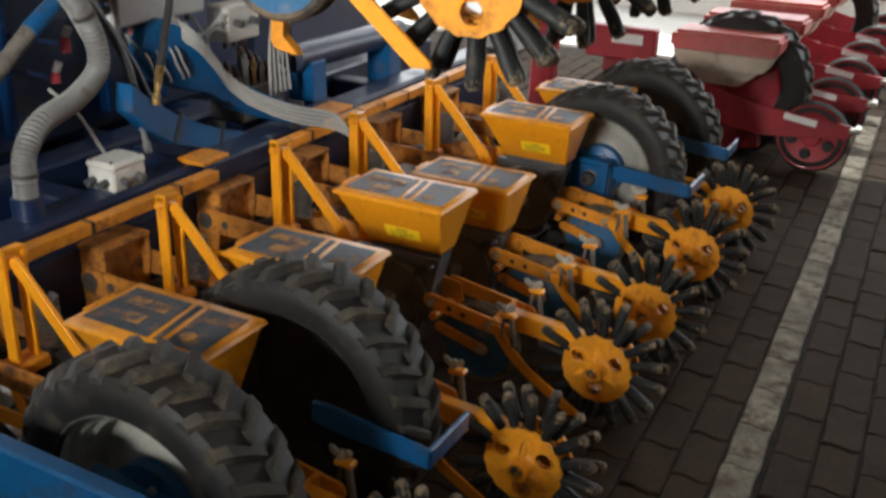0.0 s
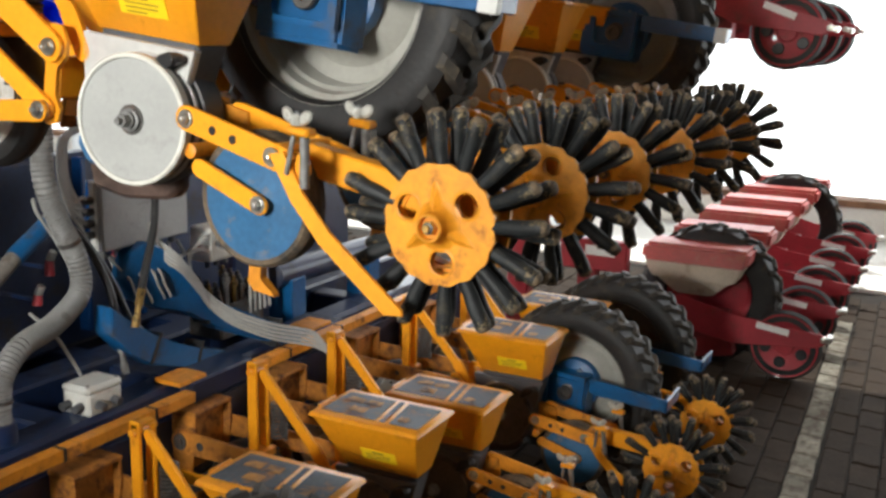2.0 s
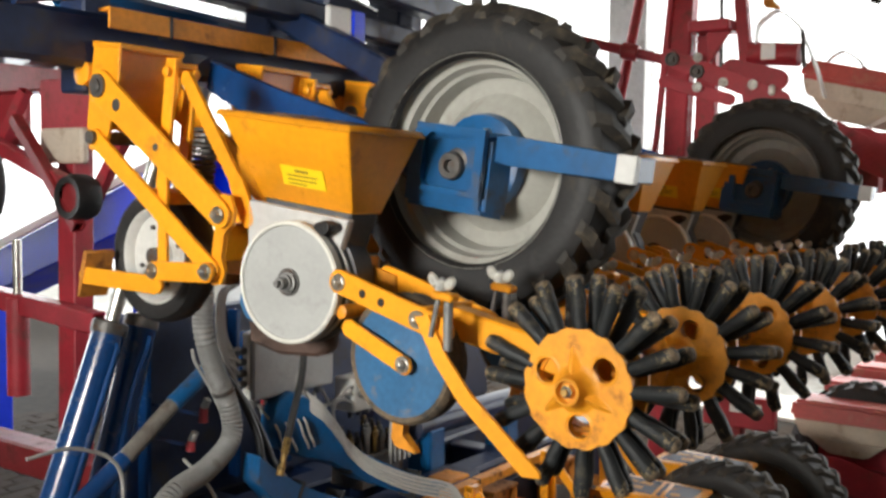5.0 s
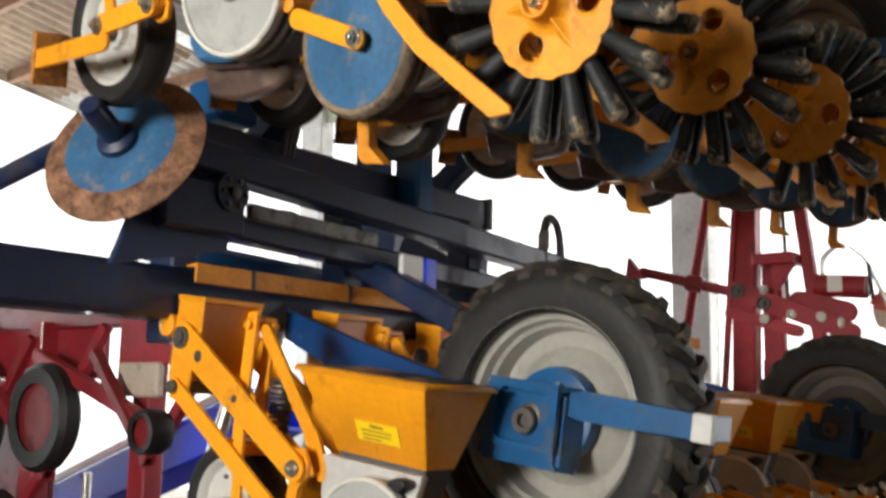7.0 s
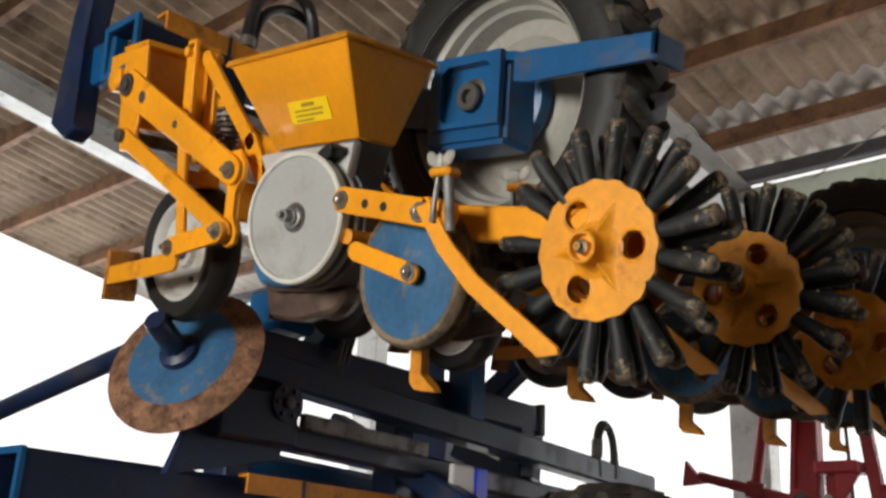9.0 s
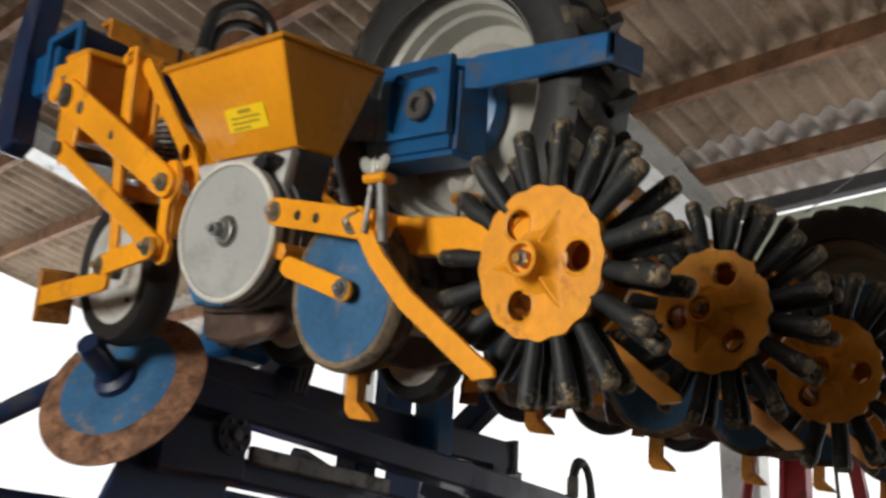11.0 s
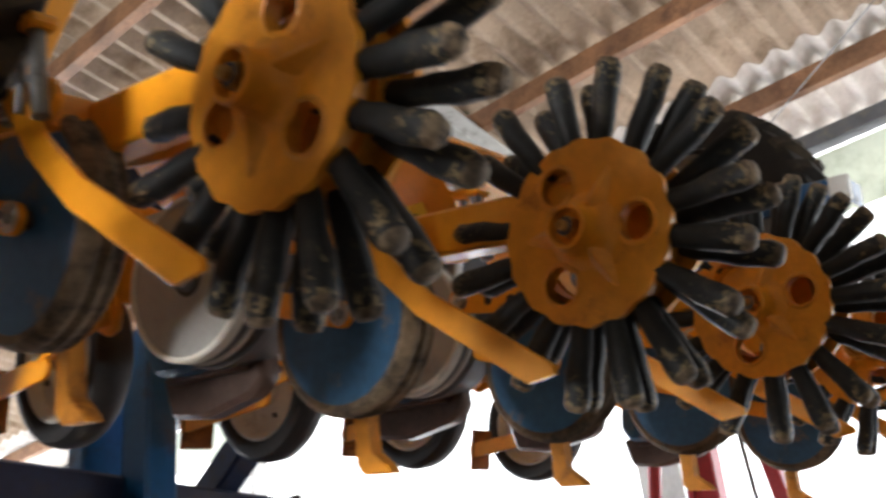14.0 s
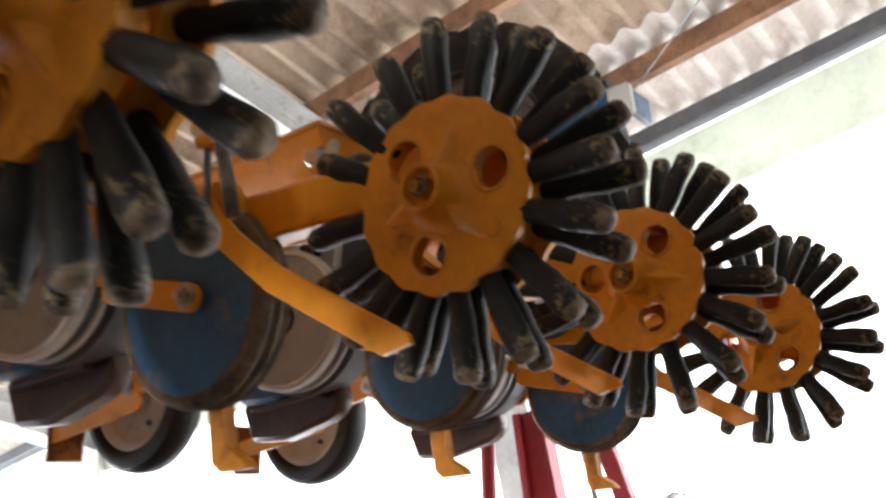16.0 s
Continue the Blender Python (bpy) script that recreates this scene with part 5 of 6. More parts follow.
for k, a in enumerate((2.39, 2.44, 2.50, 2.53)):
    c = thing("cable", "thin grey cable drooping over the blue lifting arm", "cable", "cables of the control box")
    part("core", sweep([(-2.455, a, 0.93), (-2.42, a + 0.004, 0.90), (-2.374, a + 0.012, 0.86), (-2.369, a + 0.030, 0.81), (-2.371, a + 0.055, 0.77), (-2.388, a + 0.075, 0.745)], 0.0045, 7), CABLE_GREY, c)
for k in range(7):
    c = thing("cable", "thin grey cable hanging in a loop", "cable", "cables of the control box")
    g, o, e = 1.01 + 0.038 * (k % 4), 0.009 * k, 0.004 * k
    part("core", sweep([(-2.456, 2.315, g), (-2.445, 2.285, g + 0.015), (-2.43 - e, 2.218 + o, 1.114 + e), (-2.425 - e, 2.186 + o, 1.196), (-2.43 - e, 2.184 + o, 1.264), (-2.44 - e, 2.207 + o, 1.33), (-2.47, 2.289 + o, 1.39), (-2.50, 2.33 + o, 1.66)], 0.006, 7), CABLE_GREY, c)
for k in range(5):
    c = thing("cable", "thin grey cable hanging from the raised row", "cable", "cables of the raised row")
    part("core", sweep([(-2.32 + 0.012 * k, 3.02 + 0.018 * k, 1.45), (-2.31 + 0.01 * k, 3.0 + 0.02 * k, 1.05), (-2.33, 2.98 + 0.025 * k, 0.80), (-2.32, 2.96 + 0.03 * k, 0.62)], 0.0062, 7), CABLE_GREY, c)
c = thing("cable", "grey cable looped over the frame", "cable")
part("core", sweep([(-2.34, 1.45, 0.965), (-2.34, 1.553, 0.969), (-2.34, 1.619, 0.955), (-2.34, 1.699, 0.917), (-2.34, 1.745, 0.853), (-2.34, 1.745, 0.74), (-2.32, 1.70, 0.62), (-2.28, 1.67, 0.545)], 0.0055, 8), CABLE_GREY, c)
for k in range(5):
    c = thing("cable", "thin grey cable tied along the curved lifting arm", "cable", "cables of the lifting arm")
    o = 0.014 * k
    part("core", sweep([(-2.44 + 0.5 * o, 2.515 + 0.5 * o, 1.02), (-2.40 + 0.4 * o, 2.570, 0.955 - o), (-2.35 + 0.3 * o, 2.605, 0.905 - o), (-2.346 + 0.3 * o, 2.69, 0.812 - o), (-2.346 + 0.3 * o, 2.745, 0.745 - o), (-2.28 + 0.3 * o, 2.79, 0.682 - o), (-2.165 + 0.3 * o, 2.87, 0.625 - o), (-2.045 + 0.3 * o, 2.955, 0.594 - o), (-2.01 + o, 2.99, 0.55 - o)], 0.0056, 7), CABLE_GREY, c)
for k in range(3):
    c = thing("cable", "thin grey cable looping out of the small junction box", "cable", "cables of the junction box")
    part("core", sweep([(-2.43, 2.88, 0.915 - 0.03 * k), (-2.42, 2.823 - 0.015 * k, 0.925 - 0.02 * k), (-2.43, 2.774 - 0.012 * k, 0.88), (-2.44, 2.760 + 0.006 * k, 0.81), (-2.45, 2.785 + 0.01 * k, 0.74), (-2.46, 2.85, 0.64)], 0.0058, 7), CABLE_GREY, c)
for pts in ([(-2.45, 2.10, 1.16), (-2.45, 2.115, 1.112), (-2.45, 2.178, 1.017), (-2.45, 2.238, 0.896), (-2.45, 2.234, 0.855), (-2.45, 2.205, 0.825)],
            [(-2.40, 2.02, 0.83), (-2.33, 2.047, 0.765), (-2.30, 2.075, 0.69), (-2.27, 2.10, 0.61)],
            [(-2.45, 2.86, 0.885), (-2.43, 2.79, 0.878), (-2.44, 2.68, 0.872), (-2.46, 2.56, 0.862), (-2.47, 2.45, 0.85)]):
    c = thing("cable", "thin grey cable hanging loose behind the hose", "cable", "loose cables of the frame")
    part("core", sweep(pts, 0.0058, 7), CABLE_GREY, c)
# Stubs added for the red specks of the machine behind the frame.
for y, z, h in ((2.245, 0.905, 0.05), (2.19, 0.81, 0.035), (2.535, 0.905, 0.03)):
    cap = thing("hose_coupler", "added red and pale stub for the machine showing behind", "coupler", "couplers of the frame")
    part("body", rod((-2.56, y, z + h * 0.5), (-2.545, y + 0.004, z + h * 0.5 + 0.03), 0.013, 12), WHITE_NUT, cap)
    part("dust_cap", rod((-2.56, y - 0.004, z - h * 0.5), (-2.56, y, z + h * 0.5), 0.017, 12, None, 0.014), RED, cap, "red stub of the added speck")
    part("holder", box(-2.84, -2.55, y - 0.010, y + 0.006, z - 0.006, z + 0.006, 0.002), BLUE_DARK, cap, "dark blue holder")
vb = thing("valve_block", "dusty valve block with brass fittings", "valve")
part("body", box(-2.52, -2.36, 2.84, 3.10, 0.53, 0.66, 0.008), DARK_STEEL, vb)
for k in range(18):
    x, y, t = -2.385 - 0.045 * (k % 3), 2.855 + 0.045 * (k // 3), 0.69 + 0.02 * (k * 5 % 4)
    f = rod((x, y, 0.655), (x, y, t), 0.011, 6)
    rod((x, y, t - 0.012), (x, y, t + 0.010), 0.015, 8, f)
    rod((x, y, t + 0.010), (x, y, t + 0.030), 0.008, 8, f)
    part("fitting", f, (DARK_STEEL, OLD_BRASS, DARK_STEEL, CAST, DARK_STEEL)[k % 5], vb)
far_tube = thing("cross_tube", "dark blue round cross tube", "tube")
part("tube", rod((-2.36, 3.15, 0.72), (-2.36, 3.95, 0.70), 0.055, 20), BLUE_DARK, far_tube)
part("stand", box(-2.42, -2.30, 3.20, 3.30, 0.50, 0.70, 0.006), BLUE, far_tube)
part("stand", box(-2.42, -2.30, 3.78, 3.88, 0.50, 0.70, 0.006), BLUE, far_tube)

# ---------------------------------------------------------------- folded row marker and lifting frame between the wings
mk = thing("row_marker", "folded row marker with rusty blue disc on a dark arm", "row marker")
NRM = Vector((0.391, -0.835, 0.377)).normalized()
MC = Vector((-2.36, 1.46, 2.45))
turn = NRM.to_track_quat("-Y", "Z").to_matrix().to_4x4()
dd = lathe([(0.162, 0.010), (0.222, 0.026), (0.240, 0.036), (0.240, 0.040), (0.215, 0.032), (0.162, 0.016)], seg=56, closed=True)
part("disc_rim", dd, RUST, mk, "broad rusty disc edge", Matrix.Translation(MC) @ turn)
fd = lathe([(0.0, -0.002), (0.06, 0.0), (0.164, 0.010), (0.164, 0.016), (0.0, 0.008)], seg=56)
part("disc_face", fd, BLUE_DISC, mk, "dull blue disc face", Matrix.Translation(MC) @ turn)
hb = lathe([(0.0, -0.160), (0.030, -0.160), (0.034, -0.145), (0.034, -0.03), (0.055, -0.02), (0.060, -0.004)], seg=24)
part("disc_hub", hb, BLUE_DARK, mk, "dark blue bearing hub", Matrix.Translation(MC) @ turn)
part("disc_arm", rod((-2.397, 1.594, 2.6), (-4.272, 1.594, 2.335), 0.036, 14), BLUE_DARK, mk)
part("disc_pivot", rod(MC - NRM * 0.01, (-2.435, 1.606, 2.594), 0.034, 12), BLUE_DARK, mk)
part("arm_tube", square_tube((-2.44, 1.50, 2.50), (-2.46, 4.14, 2.34), 0.10, 0.10, 0.01, 0.01), BLUE_DARK, mk, "long dark marker arm")
part("arm_link", rod(MC - NRM * 0.02, (-2.44, 1.62, 2.49), 0.030, 12), DARK_STEEL, mk)
part("tension_bar", square_tube((-2.36, 1.93, 2.325), (-2.36, 2.50, 2.305), 0.03, 0.05, 0.004, 0.004), CAST, mk, "pale worn flat bar")
part("lower_tube", square_tube((-2.46, 1.75, 2.29), (-2.46, 3.55, 2.22), 0.09, 0.08, 0.01, 0.01), BLUE_DARK, mk)
kn = lathe([(0, -0.05), (0.05, -0.05), (0.06, -0.04), (0.06, 0.05), (0, 0.05)], (-2.40, 1.86, 2.37), 24, "X")
box(-2.50, -2.36, 1.62, 1.92, 2.24, 2.40, 0.01, kn)
part("knuckle", kn, BLUE_DARK, mk, "dark hinge knuckle")
part("knuckle_pin", rod((-2.36, 1.86, 2.37), (-2.335, 1.86, 2.37), 0.018, 14), DARK_STEEL, mk)
for k in range(6):
    a = k * math.pi / 3
    part("knuckle_bolt", rod((-2.352, 1.86 + 0.042 * math.cos(a), 2.37 + 0.042 * math.sin(a)), (-2.340, 1.86 + 0.042 * math.cos(a), 2.37 + 0.042 * math.sin(a)), 0.008, 6), DARK_STEEL, mk)
part("web_plate", prism([(1.50, 2.12), (1.90, 2.20), (1.95, 2.42), (1.62, 2.44)], 2.42, 2.45, 0.003), BLUE_DARK, mk, "", Matrix.Rotation(radians(90), 4, "Z"))

lf = thing("lifting_frame", "dark blue lifting frame between the folded wings", "machine frame")
part("top_beam", square_tube((-2.62, 1.75, 2.585), (-2.62, 3.45, 2.56), 0.12, 0.12, 0.012, 0.01), BLUE_DARK, lf)
part("end_plate", box(-2.70, -2.54, 3.43, 3.45, 2.49, 2.63, 0.003), CAST, lf)
for y in (1.80, 2.55, 3.30):
    part("post", box(-2.68, -2.56, y, y + 0.10, 1.92, 2.52, 0.008), BLUE_DARK, lf)
part("cross_beam", square_tube((-2.95, 2.60, 2.45), (-2.05, 2.60, 2.02), 0.08, 0.09, 0.01, 0.008), BLUE_DARK, lf)
part("cross_beam", square_tube((-2.95, 3.35, 2.45), (-2.05, 3.35, 2.02), 0.08, 0.09, 0.01, 0.008), BLUE_DARK, lf)
part("lift_plate", box(-2.74, -2.66, 2.78, 2.92, 2.55, 3.05, 0.006), BLUE, lf, "blue lift plate")
part("upper_link", square_tube((-2.70, 2.2, 2.60), (-1.98, 2.15, 3.06), 0.09, 0.09, 0.01, 0.008), BLUE_DARK, lf)
part("upper_link", square_tube((-2.70, 3.2, 2.60), (-2.02, 3.25, 3.12), 0.09, 0.09, 0.01, 0.008), BLUE_DARK, lf)
mo = thing("hydraulic_motor", "blue hydraulic motor with bent hoses", "motor")
part("body", box(-2.70, -2.52, 1.92, 2.10, 2.65, 2.80, 0.02), BLUE, mo)
for k in range(3):
    part("bent_hose", sweep([(-2.54, 2.08 + 0.01 * k, 2.79), (-2.52, 2.16 + 0.02 * k, 2.80), (-2.50, 2.20 + 0.025 * k, 2.72), (-2.52, 2.20 + 0.02 * k, 2.58)], 0.011, 8), GREY_DARK, mo)
bag = thing("paper_bag", "white and blue paper bag hung on the frame", "bag")
part("sheet", box(-2.34, -2.315, 2.60, 2.72, 2.115, 2.27, 0.006), WHITE_LABEL, bag)
part("band", box(-2.345, -2.31, 2.72, 2.79, 2.118, 2.268, 0.006), BRIGHT_BLUE, bag, "bright blue side of the bag")
lp = thing("hydraulic_hose", "black hydraulic hose bent in an upright loop", "hose", "hydraulic hoses")
part("tube", sweep([(-2.42, 3.68, 2.34), (-2.42, 3.665, 2.45), (-2.42, 3.70, 2.55), (-2.42, 3.76, 2.56), (-2.42, 3.80, 2.48), (-2.42, 3.80, 2.34)], 0.018, 10), BLACK, lp)
part("coupler", rod((-2.42, 3.665, 2.42), (-2.42, 3.67, 2.50), 0.026, 10), DARK_STEEL, lp, "dark hose coupler")
part("second_tube", sweep([(-2.44, 3.72, 2.34), (-2.44, 3.69, 2.47), (-2.44, 3.72, 2.57), (-2.44, 3.79, 2.57), (-2.44, 3.84, 2.46), (-2.44, 3.85, 2.34)], 0.016, 10), BLACK, lp)
uh = thing("hydraulic_hose", "black hydraulic hoses arched over the upper bar", "hose", "hydraulic hoses")
part("tube", sweep([(-1.93, 1.27, 3.05), (-1.93, 1.265, 3.22), (-1.93, 1.29, 3.35), (-1.93, 1.38, 3.42), (-1.93, 1.46, 3.40), (-1.93, 1.49, 3.28), (-1.93, 1.48, 3.08)], 0.018, 10), BLACK, uh)
part("second_tube", sweep([(-1.96, 1.30, 3.05), (-1.96, 1.30, 3.22), (-1.96, 1.33, 3.33), (-1.96, 1.42, 3.385), (-1.96, 1.52, 3.34), (-1.96, 1.54, 3.08)], 0.015, 10), BLACK, uh)
for y, z in ((1.266, 3.19), (1.484, 3.20)):
    part("hose_clip", rod((-1.93, y, z), (-1.93, y, z + 0.03), 0.021, 12), STEEL, uh, "bright hose clip")
fk = thing("bar_end_bracket", "dark blue bent end bracket of the upper bar", "bracket")
part("plate", prism([(-2.20, 2.90), (-2.12, 2.84), (-2.07, 2.86), (-2.10, 3.10), (-2.06, 3.35), (-2.12, 3.40), (-2.18, 3.20)], 0.90, 0.955, 0.006), BLUE_DARK, fk)
part("bridge", box(-2.12, -2.00, 0.93, 0.97, 2.99, 3.10, 0.006), BLUE, fk)

# Scaled about the camera's eye, so these keep their place in its view.
TOWARD_EYE = Matrix.Translation((0.018, -0.025, 0.37)) @ Matrix.Scale(0.80, 4)
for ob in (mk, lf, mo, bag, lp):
    ob.matrix_basis = TOWARD_EYE
arm = thing("wing_lift_arm", "blue rounded lifting arm behind the middle bar", "arm")
part("side_beam", square_tube((-2.24, 1.50, 2.165), (-2.26, 2.30, 2.135), 0.08, 0.07, 0.01, 0.02), BLUE, arm)
part("side_plate", box(-2.28, -2.20, 2.34, 2.42, 1.96, 2.24, 0.006), BLUE, arm)
chain = thing("chain", "dark steel chain hanging slack behind the middle bar", "chain")
for k in range(26):
    f = k / 25
    y, z = 2.09 + 0.66 * f, 2.150 - 0.055 * (1 - (2 * f - 1) ** 2) + 0.028 * f
    slope = math.degrees(math.atan(-0.22 * (1 - 2 * f) + 0.028))
    link = sweep([(0, 0.017 * math.cos(q * 0.7854), 0.0085 * math.sin(q * 0.7854)) for q in range(9)], 0.0028, 6, steps=2)
    part("link", link, DARK_STEEL, chain, "", pose(-2.12, y, z, slope, 90 if k % 2 else 0))
wing = thing("wing_post", "blue steel post between the folded wings", "post")
part("post", box(-2.05, -1.95, 2.25, 2.33, 2.30, 2.80, 0.008), BLUE, wing)

# ---------------------------------------------------------------- red machine frame beyond the rows
rf = thing("red_seeder", "red seeder with tall folding masts standing beyond the rows", "seeder")
part("column", square_tube((-2.0, 4.80, 0.0), (-1.93, 4.80, 2.95), 0.09, 0.12, 0.012, 0.008), RED, rf)
part("slim_rail", square_tube((-2.075, 4.74, 1.50), (-1.955, 4.74, 2.95), 0.022, 0.03, 0.004, 0.003), RED, rf)
part("mast", rod((-2.328, 4.75, 1.75), (-2.093, 4.75, 2.95), 0.028, 14), RED, rf, "slanting red mast")
part("short_column", square_tube((-1.81, 4.82, 1.50), (-1.815, 4.82, 2.44), 0.06, 0.10, 0.01, 0.006), RED, rf)
part("mast", square_tube((-1.585, 4.80, 2.05), (-1.69, 4.80, 2.95), 0.055, 0.06, 0.008, 0.006), RED, rf)
part("slim_rod", rod((-1.715, 4.74, 2.25), (-1.735, 4.74, 2.95), 0.010, 8), DARK_STEEL, rf)
part("top_box", box(-1.86, -1.66, 4.66, 4.86, 2.44, 2.495, 0.006), RED, rf)
part("gusset", prism([(-1.78, 2.44), (-1.66, 2.44), (-1.77, 2.28)], 4.70, 4.72, 0.003), RED, rf)
part("link_arm", bar((-1.95, 2.325), (-1.40, 2.10), 0.085, 4.65, 4.675), RED, rf)
part("link_arm", bar((-1.99, 2.215), (-1.66, 2.115), 0.060, 4.69, 4.715), RED, rf)
part("link_arm", bar((-1.66, 2.26), (-1.44, 2.20), 0.10, 4.72, 4.745), RED, rf)
for x, z, r in ((-1.927, 2.313, 0.034), (-1.799, 2.248, 0.034)):
    pin = lathe([(0, -0.012), (r * 0.35, -0.012), (r * 0.38, 0.004), (r * 0.8, 0.004), (r * 0.85, -0.010), (r, -0.010), (r, 0.03)], (x, 4.64, z), 18)
    part("pivot_bush", pin, DARK_STEEL, rf, "dark pivot bush")
for x, z in ((-1.80, 2.315), (-1.80, 2.175), (-1.67, 2.19), (-1.53, 2.175)):
    part("bolt", hexbolt(0.016, 0.012), STEEL, rf, "", pose(x, 4.648, z))
part("grease_pad", box(-1.455, -1.425, 4.64, 4.66, 2.12, 2.17, 0.008), WHITE_NUT, rf, "pale rounded pad")
part("drum", rod((-1.60, 4.80, 2.338), (-1.36, 4.80, 2.318), 0.055, 20), RED, rf)
part("label", box(-1.527, -1.459, 4.738, 4.742, 2.298, 2.374, 0.001), WHITE_LABEL, rf, "small white label")
part("cross_arm", rod((-2.44, 4.62, 2.44), (-1.97, 4.70, 2.315), 0.026, 12), RED, rf)
part("arm_collar", rod((-2.20, 4.655, 2.375), (-2.12, 4.67, 2.355), 0.042, 14), RED_DARK, rf)
part("arm_tip", prism([(-2.52, 2.39), (-2.40, 2.40), (-2.50, 2.52)], 4.59, 4.63, 0.003), RED, rf)
for k, pts in enumerate(([(-1.585, 2.30), (-1.585, 2.476), (-1.489, 2.545), (-1.385, 2.461), (-1.30, 2.25), (-1.263, 2.12)], [(-1.345, 2.22), (-1.33, 2.33), (-1.259, 2.37), (-1.17, 2.31), (-1.12, 2.15)])):
    hoop = bmesh.new()
    path = [Vector((x, 4.86 + 0.3 * k, z)) for x, z in pts]
    path = [path[q].lerp(path[q + 1], f) for q in range(len(path) - 1) for f in (0, 0.25, 0.5, 0.75)] + [path[-1]]
    path = path[:1] + [(path[q - 1] + path[q] * 2 + path[q + 1]) / 4 for q in range(1, len(path) - 1)] + path[-1:]
    ring = [[hoop.verts.new(v + Vector((0, dy, 0)) + (v - Vector((-1.45, v.y, 2.2))).normalized() * dr) for dy, dr in ((-0.03, 0), (0.03, 0), (0.03, 0.008), (-0.03, 0.008))] for v in path]
    for ra, rb in zip(ring, ring[1:]):
        for q in range(4):
            hoop.faces.new((ra[q], ra[(q + 1) % 4], rb[(q + 1) % 4], rb[q]))
    part("hoop", hoop, GALV, rf, "pale bent strap hoop")
    part("hoop_bolt", rod((pts[3][0] + 0.03, 4.80 + 0.3 * k, pts[3][1] - 0.03), (pts[3][0] + 0.045, 4.80 + 0.3 * k, pts[3][1] - 0.20), 0.010, 8), DARK_STEEL, rf)
part("low_frame", box(-1.80, -1.44, 4.86, 4.93, 0.50, 0.66, 0.008), RED, rf)
part("frame_label", box(-1.66, -1.50, 4.854, 4.858, 0.58, 0.63, 0.001), WHITE_LABEL, rf, "white label strip")
part("foot", box(-1.70, -1.60, 4.86, 4.93, 0.0, 0.50, 0.006), RED_DARK, rf)
part("upper_beam", square_tube((-1.80, 4.8, 1.92), (-1.80, 7.0, 1.92), 0.14, 0.14, 0.012, 0.01), RED_DARK, rf)
part("column", square_tube((-1.75, 6.9, 0.0), (-1.75, 6.9, 2.6), 0.13, 0.16, 0.012, 0.008), RED_DARK, rf)
w = add_lugs(part("wheel", lug_tyre(0.365, 0.075, 0.22), TYRE, rf, "black lug tyre", pose(-1.10, 5.29, 0.365)), 0.365, 0.075, 20)
part("rim", lathe([(0.23, -0.07), (0.20, -0.03), (0.05, 0.0), (0, -0.01)], seg=36), RED, w, "red rim")
w2 = add_lugs(again(w, rf, pose(-1.08, 7.69, 0.365), "black lug tyre"), 0.365, 0.075, 20)

# ---------------------------------------------------------------- red machine standing to the side
sm = thing("red_cultivator", "dark red row machine with wheels standing behind the planter", "machine")
part("top_beam", square_tube((-5.6, 2.75, 2.17), (-3.55, 2.65, 2.16), 0.14, 0.16, 0.012, 0.01), RED_DARK, sm)
part("side_panel", box(-3.96, -3.58, 2.55, 2.60, 1.90, 2.12, 0.006), RED, sm, "faded red side panel")
part("cream_plate", box(-3.92, -3.62, 2.52, 2.56, 1.76, 1.91, 0.01), CREAM, sm, "cream plastic plate")
for x in (-5.35, -4.72, -3.80):
    part("post", square_tube((x, 2.6, 0.0), (x, 2.62, 2.12), 0.12, 0.10, 0.01, 0.006), RED, sm)
part("low_beam", square_tube((-5.6, 2.6, 0.42), (-3.5, 2.6, 0.42), 0.14, 0.14, 0.012, 0.01), RED_DARK, sm)
# Panels added to fill in the red haze behind the posts.
part("upper_panel", box(-5.6, -4.25, 2.66, 2.70, 1.84, 2.10, 0.01), RED, sm, "red filler panel")
part("back_panel", box(-5.6, -4.9, 2.80, 2.84, 0.8, 1.84, 0.01), RED_DARK, sm, "dark red filler panel")
part("stay", square_tube((-4.0, 2.46, 1.95), (-3.50, 2.42, 1.50), 0.05, 0.05, 0.006, 0.004), RED_DARK, sm)
part("mid_beam", square_tube((-5.6, 2.58, 1.22), (-3.5, 2.52, 1.10), 0.08, 0.09, 0.01, 0.006), RED, sm)
part("diagonal", square_tube((-4.55, 2.5, 1.95), (-3.45, 2.45, 1.62), 0.06, 0.06, 0.008, 0.005), RED, sm)
part("diagonal", square_tube((-5.2, 2.5, 1.95), (-4.3, 2.45, 1.40), 0.06, 0.06, 0.008, 0.005), RED, sm)
part("cylinder", rod((-4.10, 2.52, 0.72), (-4.10, 2.52, 1.16), 0.05, 16), RED, sm, "red hydraulic cylinder")
part("cylinder_rod", rod((-4.10, 2.52, 1.14), (-4.10, 2.52, 1.42), 0.02, 12), STEEL, sm)
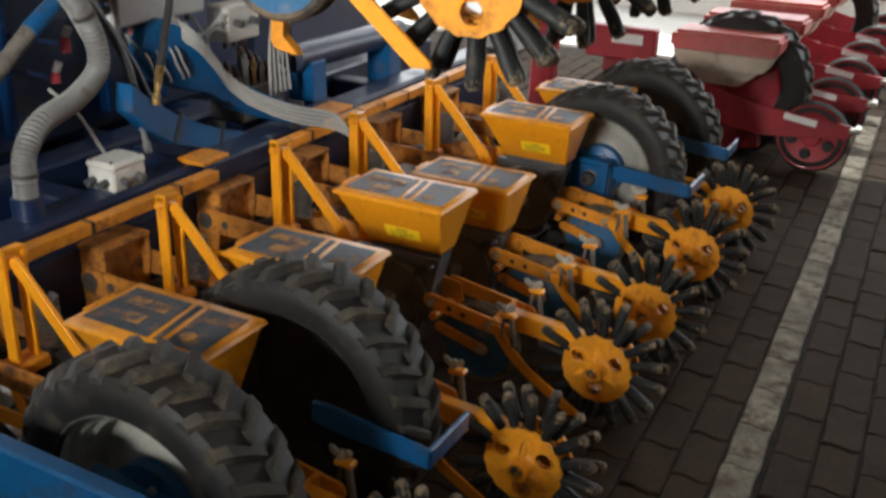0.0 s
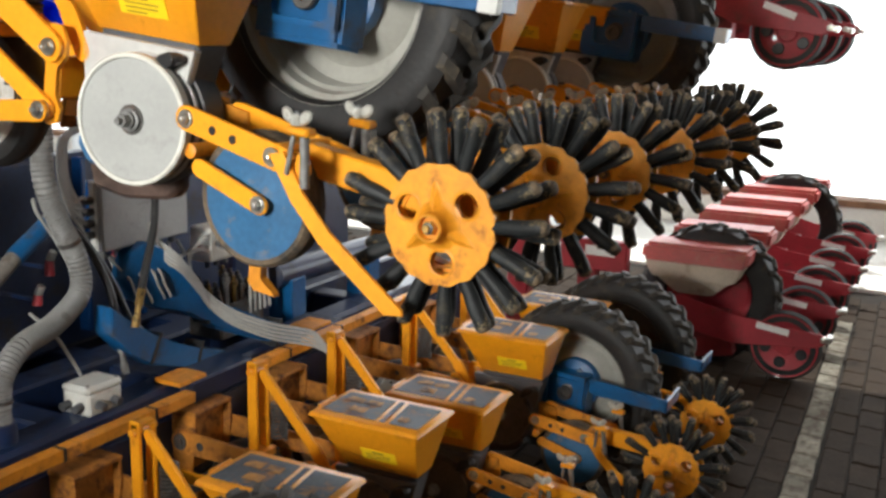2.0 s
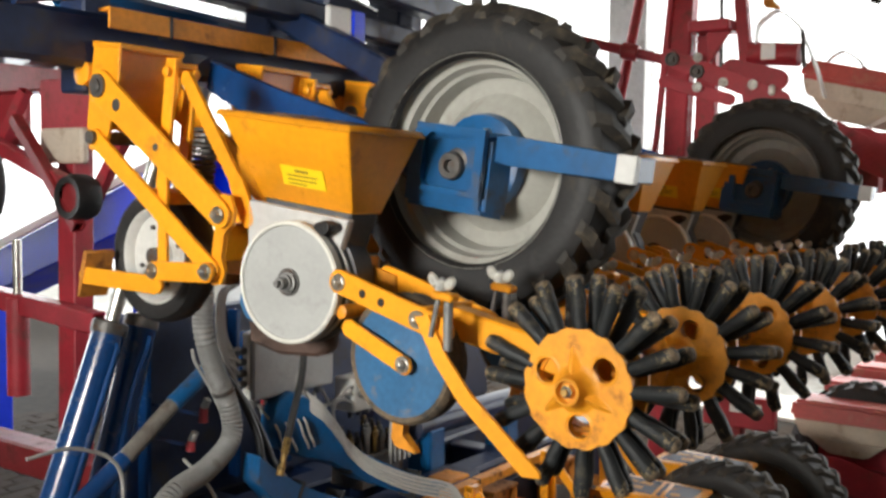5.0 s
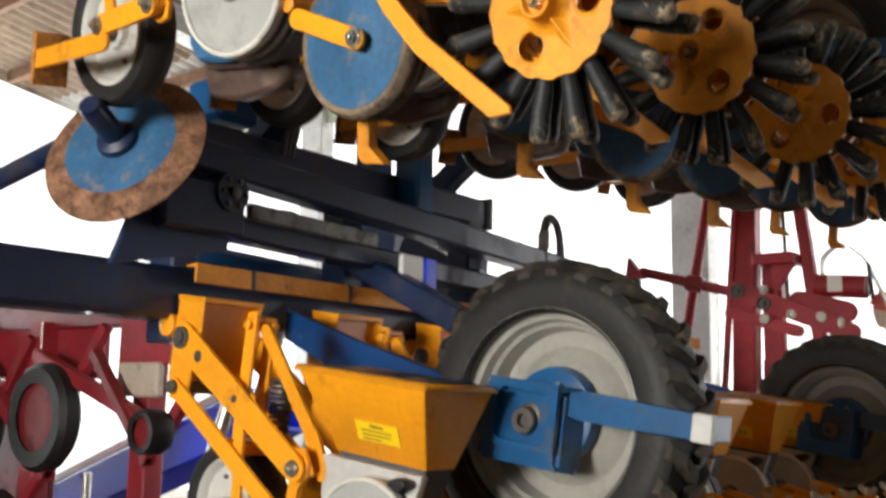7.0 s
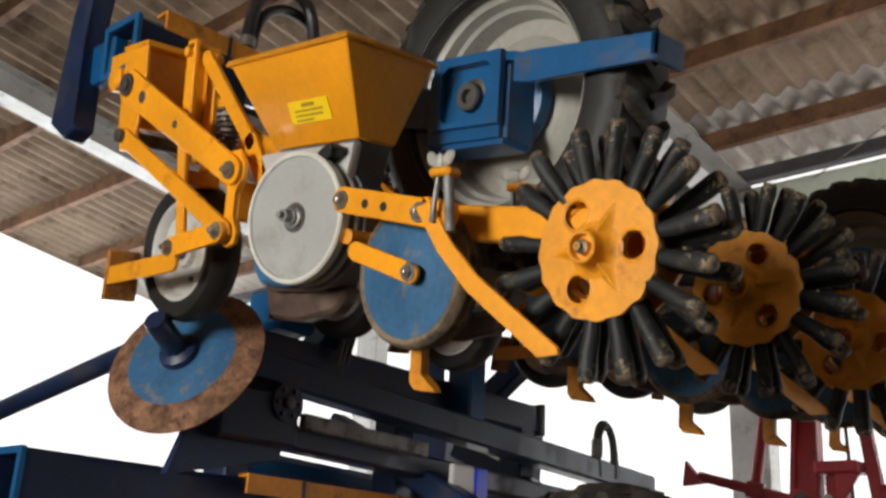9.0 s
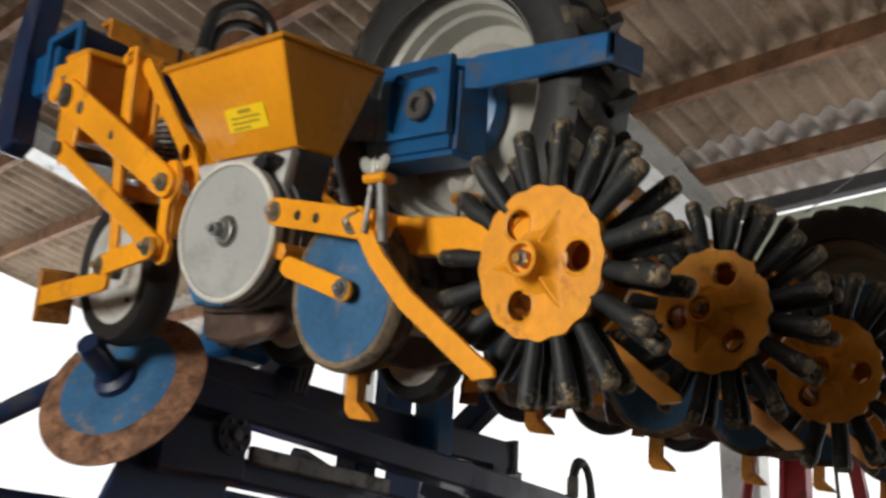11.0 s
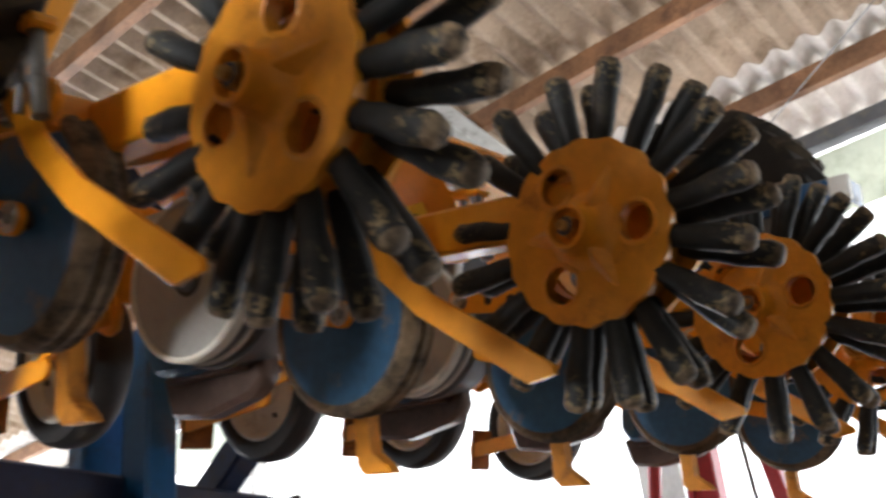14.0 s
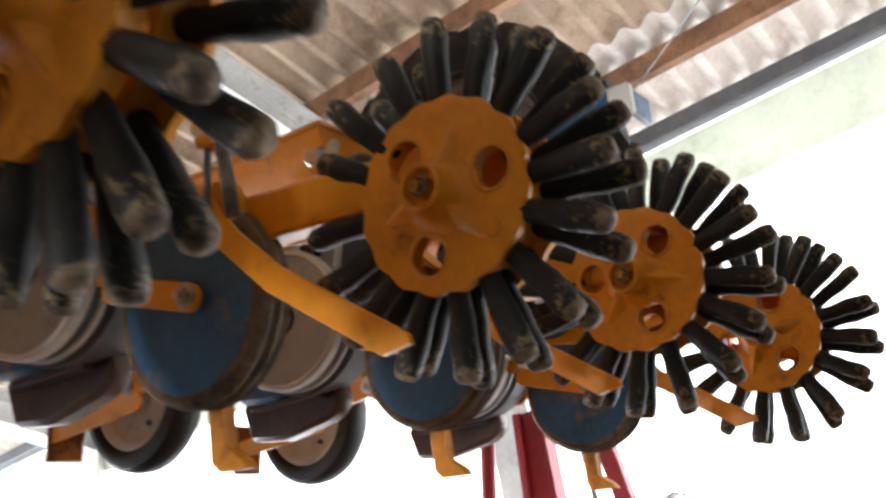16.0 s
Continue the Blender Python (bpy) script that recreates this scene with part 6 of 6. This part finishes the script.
for x, z, r in ((-4.36, 1.66, 0.25), (-5.0, 1.62, 0.22), (-3.53, 1.62, 0.095), (-4.75, 1.15, 0.16), (-5.4, 1.2, 0.18)):
    w = part("wheel", lathe([(r * 0.62, -0.05), (r * 0.9, -0.055), (r, -0.03), (r, 0.03), (r * 0.9, 0.055), (r * 0.62, 0.05)], (x, 2.44, z), 36), TYRE, sm, "black rubber wheel")
    part("wheel_face", lathe([(0, -0.03), (r * 0.3, -0.04), (r * 0.64, -0.035), (r * 0.64, 0.03), (0, 0.03)], (x, 2.44, z), 30), RED_DARK, w)
    part("wheel_arm", square_tube((x, 2.52, z), (x + 0.28, 2.56, z + 0.30 if z < 1.4 else z + 0.42), 0.05, 0.05, 0.006, 0.004), RED, sm)
ch = thing("blue_conveyor", "bright blue sloping conveyor behind the red machine", "conveyor")
part("trough", square_tube((-6.6, 3.65, 0.85), (-4.1, 3.65, 1.70), 0.40, 0.24, 0.02, 0.01), BRIGHT_BLUE, ch)
part("edge", square_tube((-6.6, 3.44, 1.0), (-4.1, 3.44, 1.85), 0.03, 0.05, 0.005, 0.004), WHITE_LABEL, ch, "white edge strip")
for x, h in ((-6.2, 0.86), (-4.6, 1.4)):
    part("leg", box(x - 0.04, x + 0.04, 3.55, 3.75, 0.0, h, 0.006), BRIGHT_BLUE, ch)

# ---------------------------------------------------------------- thin wire brace under the roof
wire = thing("wire_brace", "thin steel wire brace under the roof", "wire")
part("strand", rod((-2.9, FAR - 0.05, roof_z(FAR) - 0.22), (0.6, 5.0, roof_z(5.0) - 0.12), 0.005, 6), CAST, wire)


# ---------------------------------------------------------------- paving
def paver_loop(L, W):
    """Outline of a block with wavy sides that interlock with its neighbours."""
    a, c, k = W / 2, L / 2, 0.0075
    wave = [(-1.0, 0.0), (-0.6, 1.0), (-0.2, 0.5), (0.2, -0.5), (0.6, -1.0)]
    side = [(-1.0, 0.0), (-0.7, 0.8), (-0.3, 0.8), (0.0, 0.0), (0.3, -0.8), (0.7, -0.8)]
    return [(q * a, -c + k * w) for q, w in wave] + [(a + k * w * 0.25, q * c) for q, w in side] + [(-q * a, c - k * w) for q, w in wave] + [(-a - k * w * 0.25, -q * c) for q, w in side]


PL_, PW_, GAP = 0.225, 0.1125, 0.006


def paver_data():
    low = paver_loop(PL_ - GAP, PW_ - GAP)
    n = len(low)
    verts = [(x, y, -0.045) for x, y in low] + [(x, y, -0.006) for x, y in low] + [(x * 0.93, y * 0.965, 0.0) for x, y in low]
    faces = [(i, (i + 1) % n, n + (i + 1) % n, n + i) for i in range(n)] + [(n + i, n + (i + 1) % n, 2 * n + (i + 1) % n, 2 * n + i) for i in range(n)]
    faces.append(tuple(range(2 * n, 3 * n)))
    return verts, faces


PV, PF = paver_data()
FIELD = pose(-0.345, 2.285, 0, 0, 0, 2.4)
floor = structure("floor", box(-9.0, RIGHT, NEAR, FAR, -0.034, -0.012, 0), JOINT, "dark interlocking concrete paving with a white line", "floor")
paver_mesh, white_mesh = bpy.data.meshes.new("paver"), bpy.data.meshes.new("white_paver")
for me, mat in ((paver_mesh, PAVER), (white_mesh, PAVER_WHITE)):
    me.from_pydata([(x * 0.89 - 0.005, y, z) for x, y, z in PV] if mat is PAVER_WHITE else PV, [], PF)
    me.materials.append(mat)
rng = random.Random(11)
rest_v, rest_f = [], []
for i in range(-62, 24):
    for j in range(-20, 24):
        u, v = i * PW_, (j + (0.5 if i % 2 else 0.0)) * PL_
        p = FIELD @ Vector((u, v, 0))
        if p.x < -6.5 or p.x > 2.2 or p.y < -1.5 or p.y > FAR - 0.12:
            continue
        white = i == 0
        near = (-8 <= i <= 6 and -3 <= j <= 9) or (white and -4 <= j <= 18)
        tilt = Matrix.Translation((u, v, rng.uniform(-0.004, 0.002))) @ Euler((rng.uniform(-0.012, 0.012), rng.uniform(-0.02, 0.02), rng.uniform(-0.015, 0.015))).to_matrix().to_4x4()
        if near:
            o = new("white_paver" if white else "paver", white_mesh if white else paver_mesh)
            o.parent = floor
            o.matrix_basis = FIELD @ tilt
        else:
            base = len(rest_v)
            m = FIELD @ tilt
            rest_v += [m @ Vector(q) for q in PV]
            rest_f += [tuple(base + k for k in f) for f in PF]
me = bpy.data.meshes.new("pavers")
me.from_pydata(rest_v, [], rest_f)
me.materials.append(PAVER_FIELD)
o = new("pavers", me)
o.parent = floor
tagged(o, "dark paving blocks further off", "", "", "stuff")
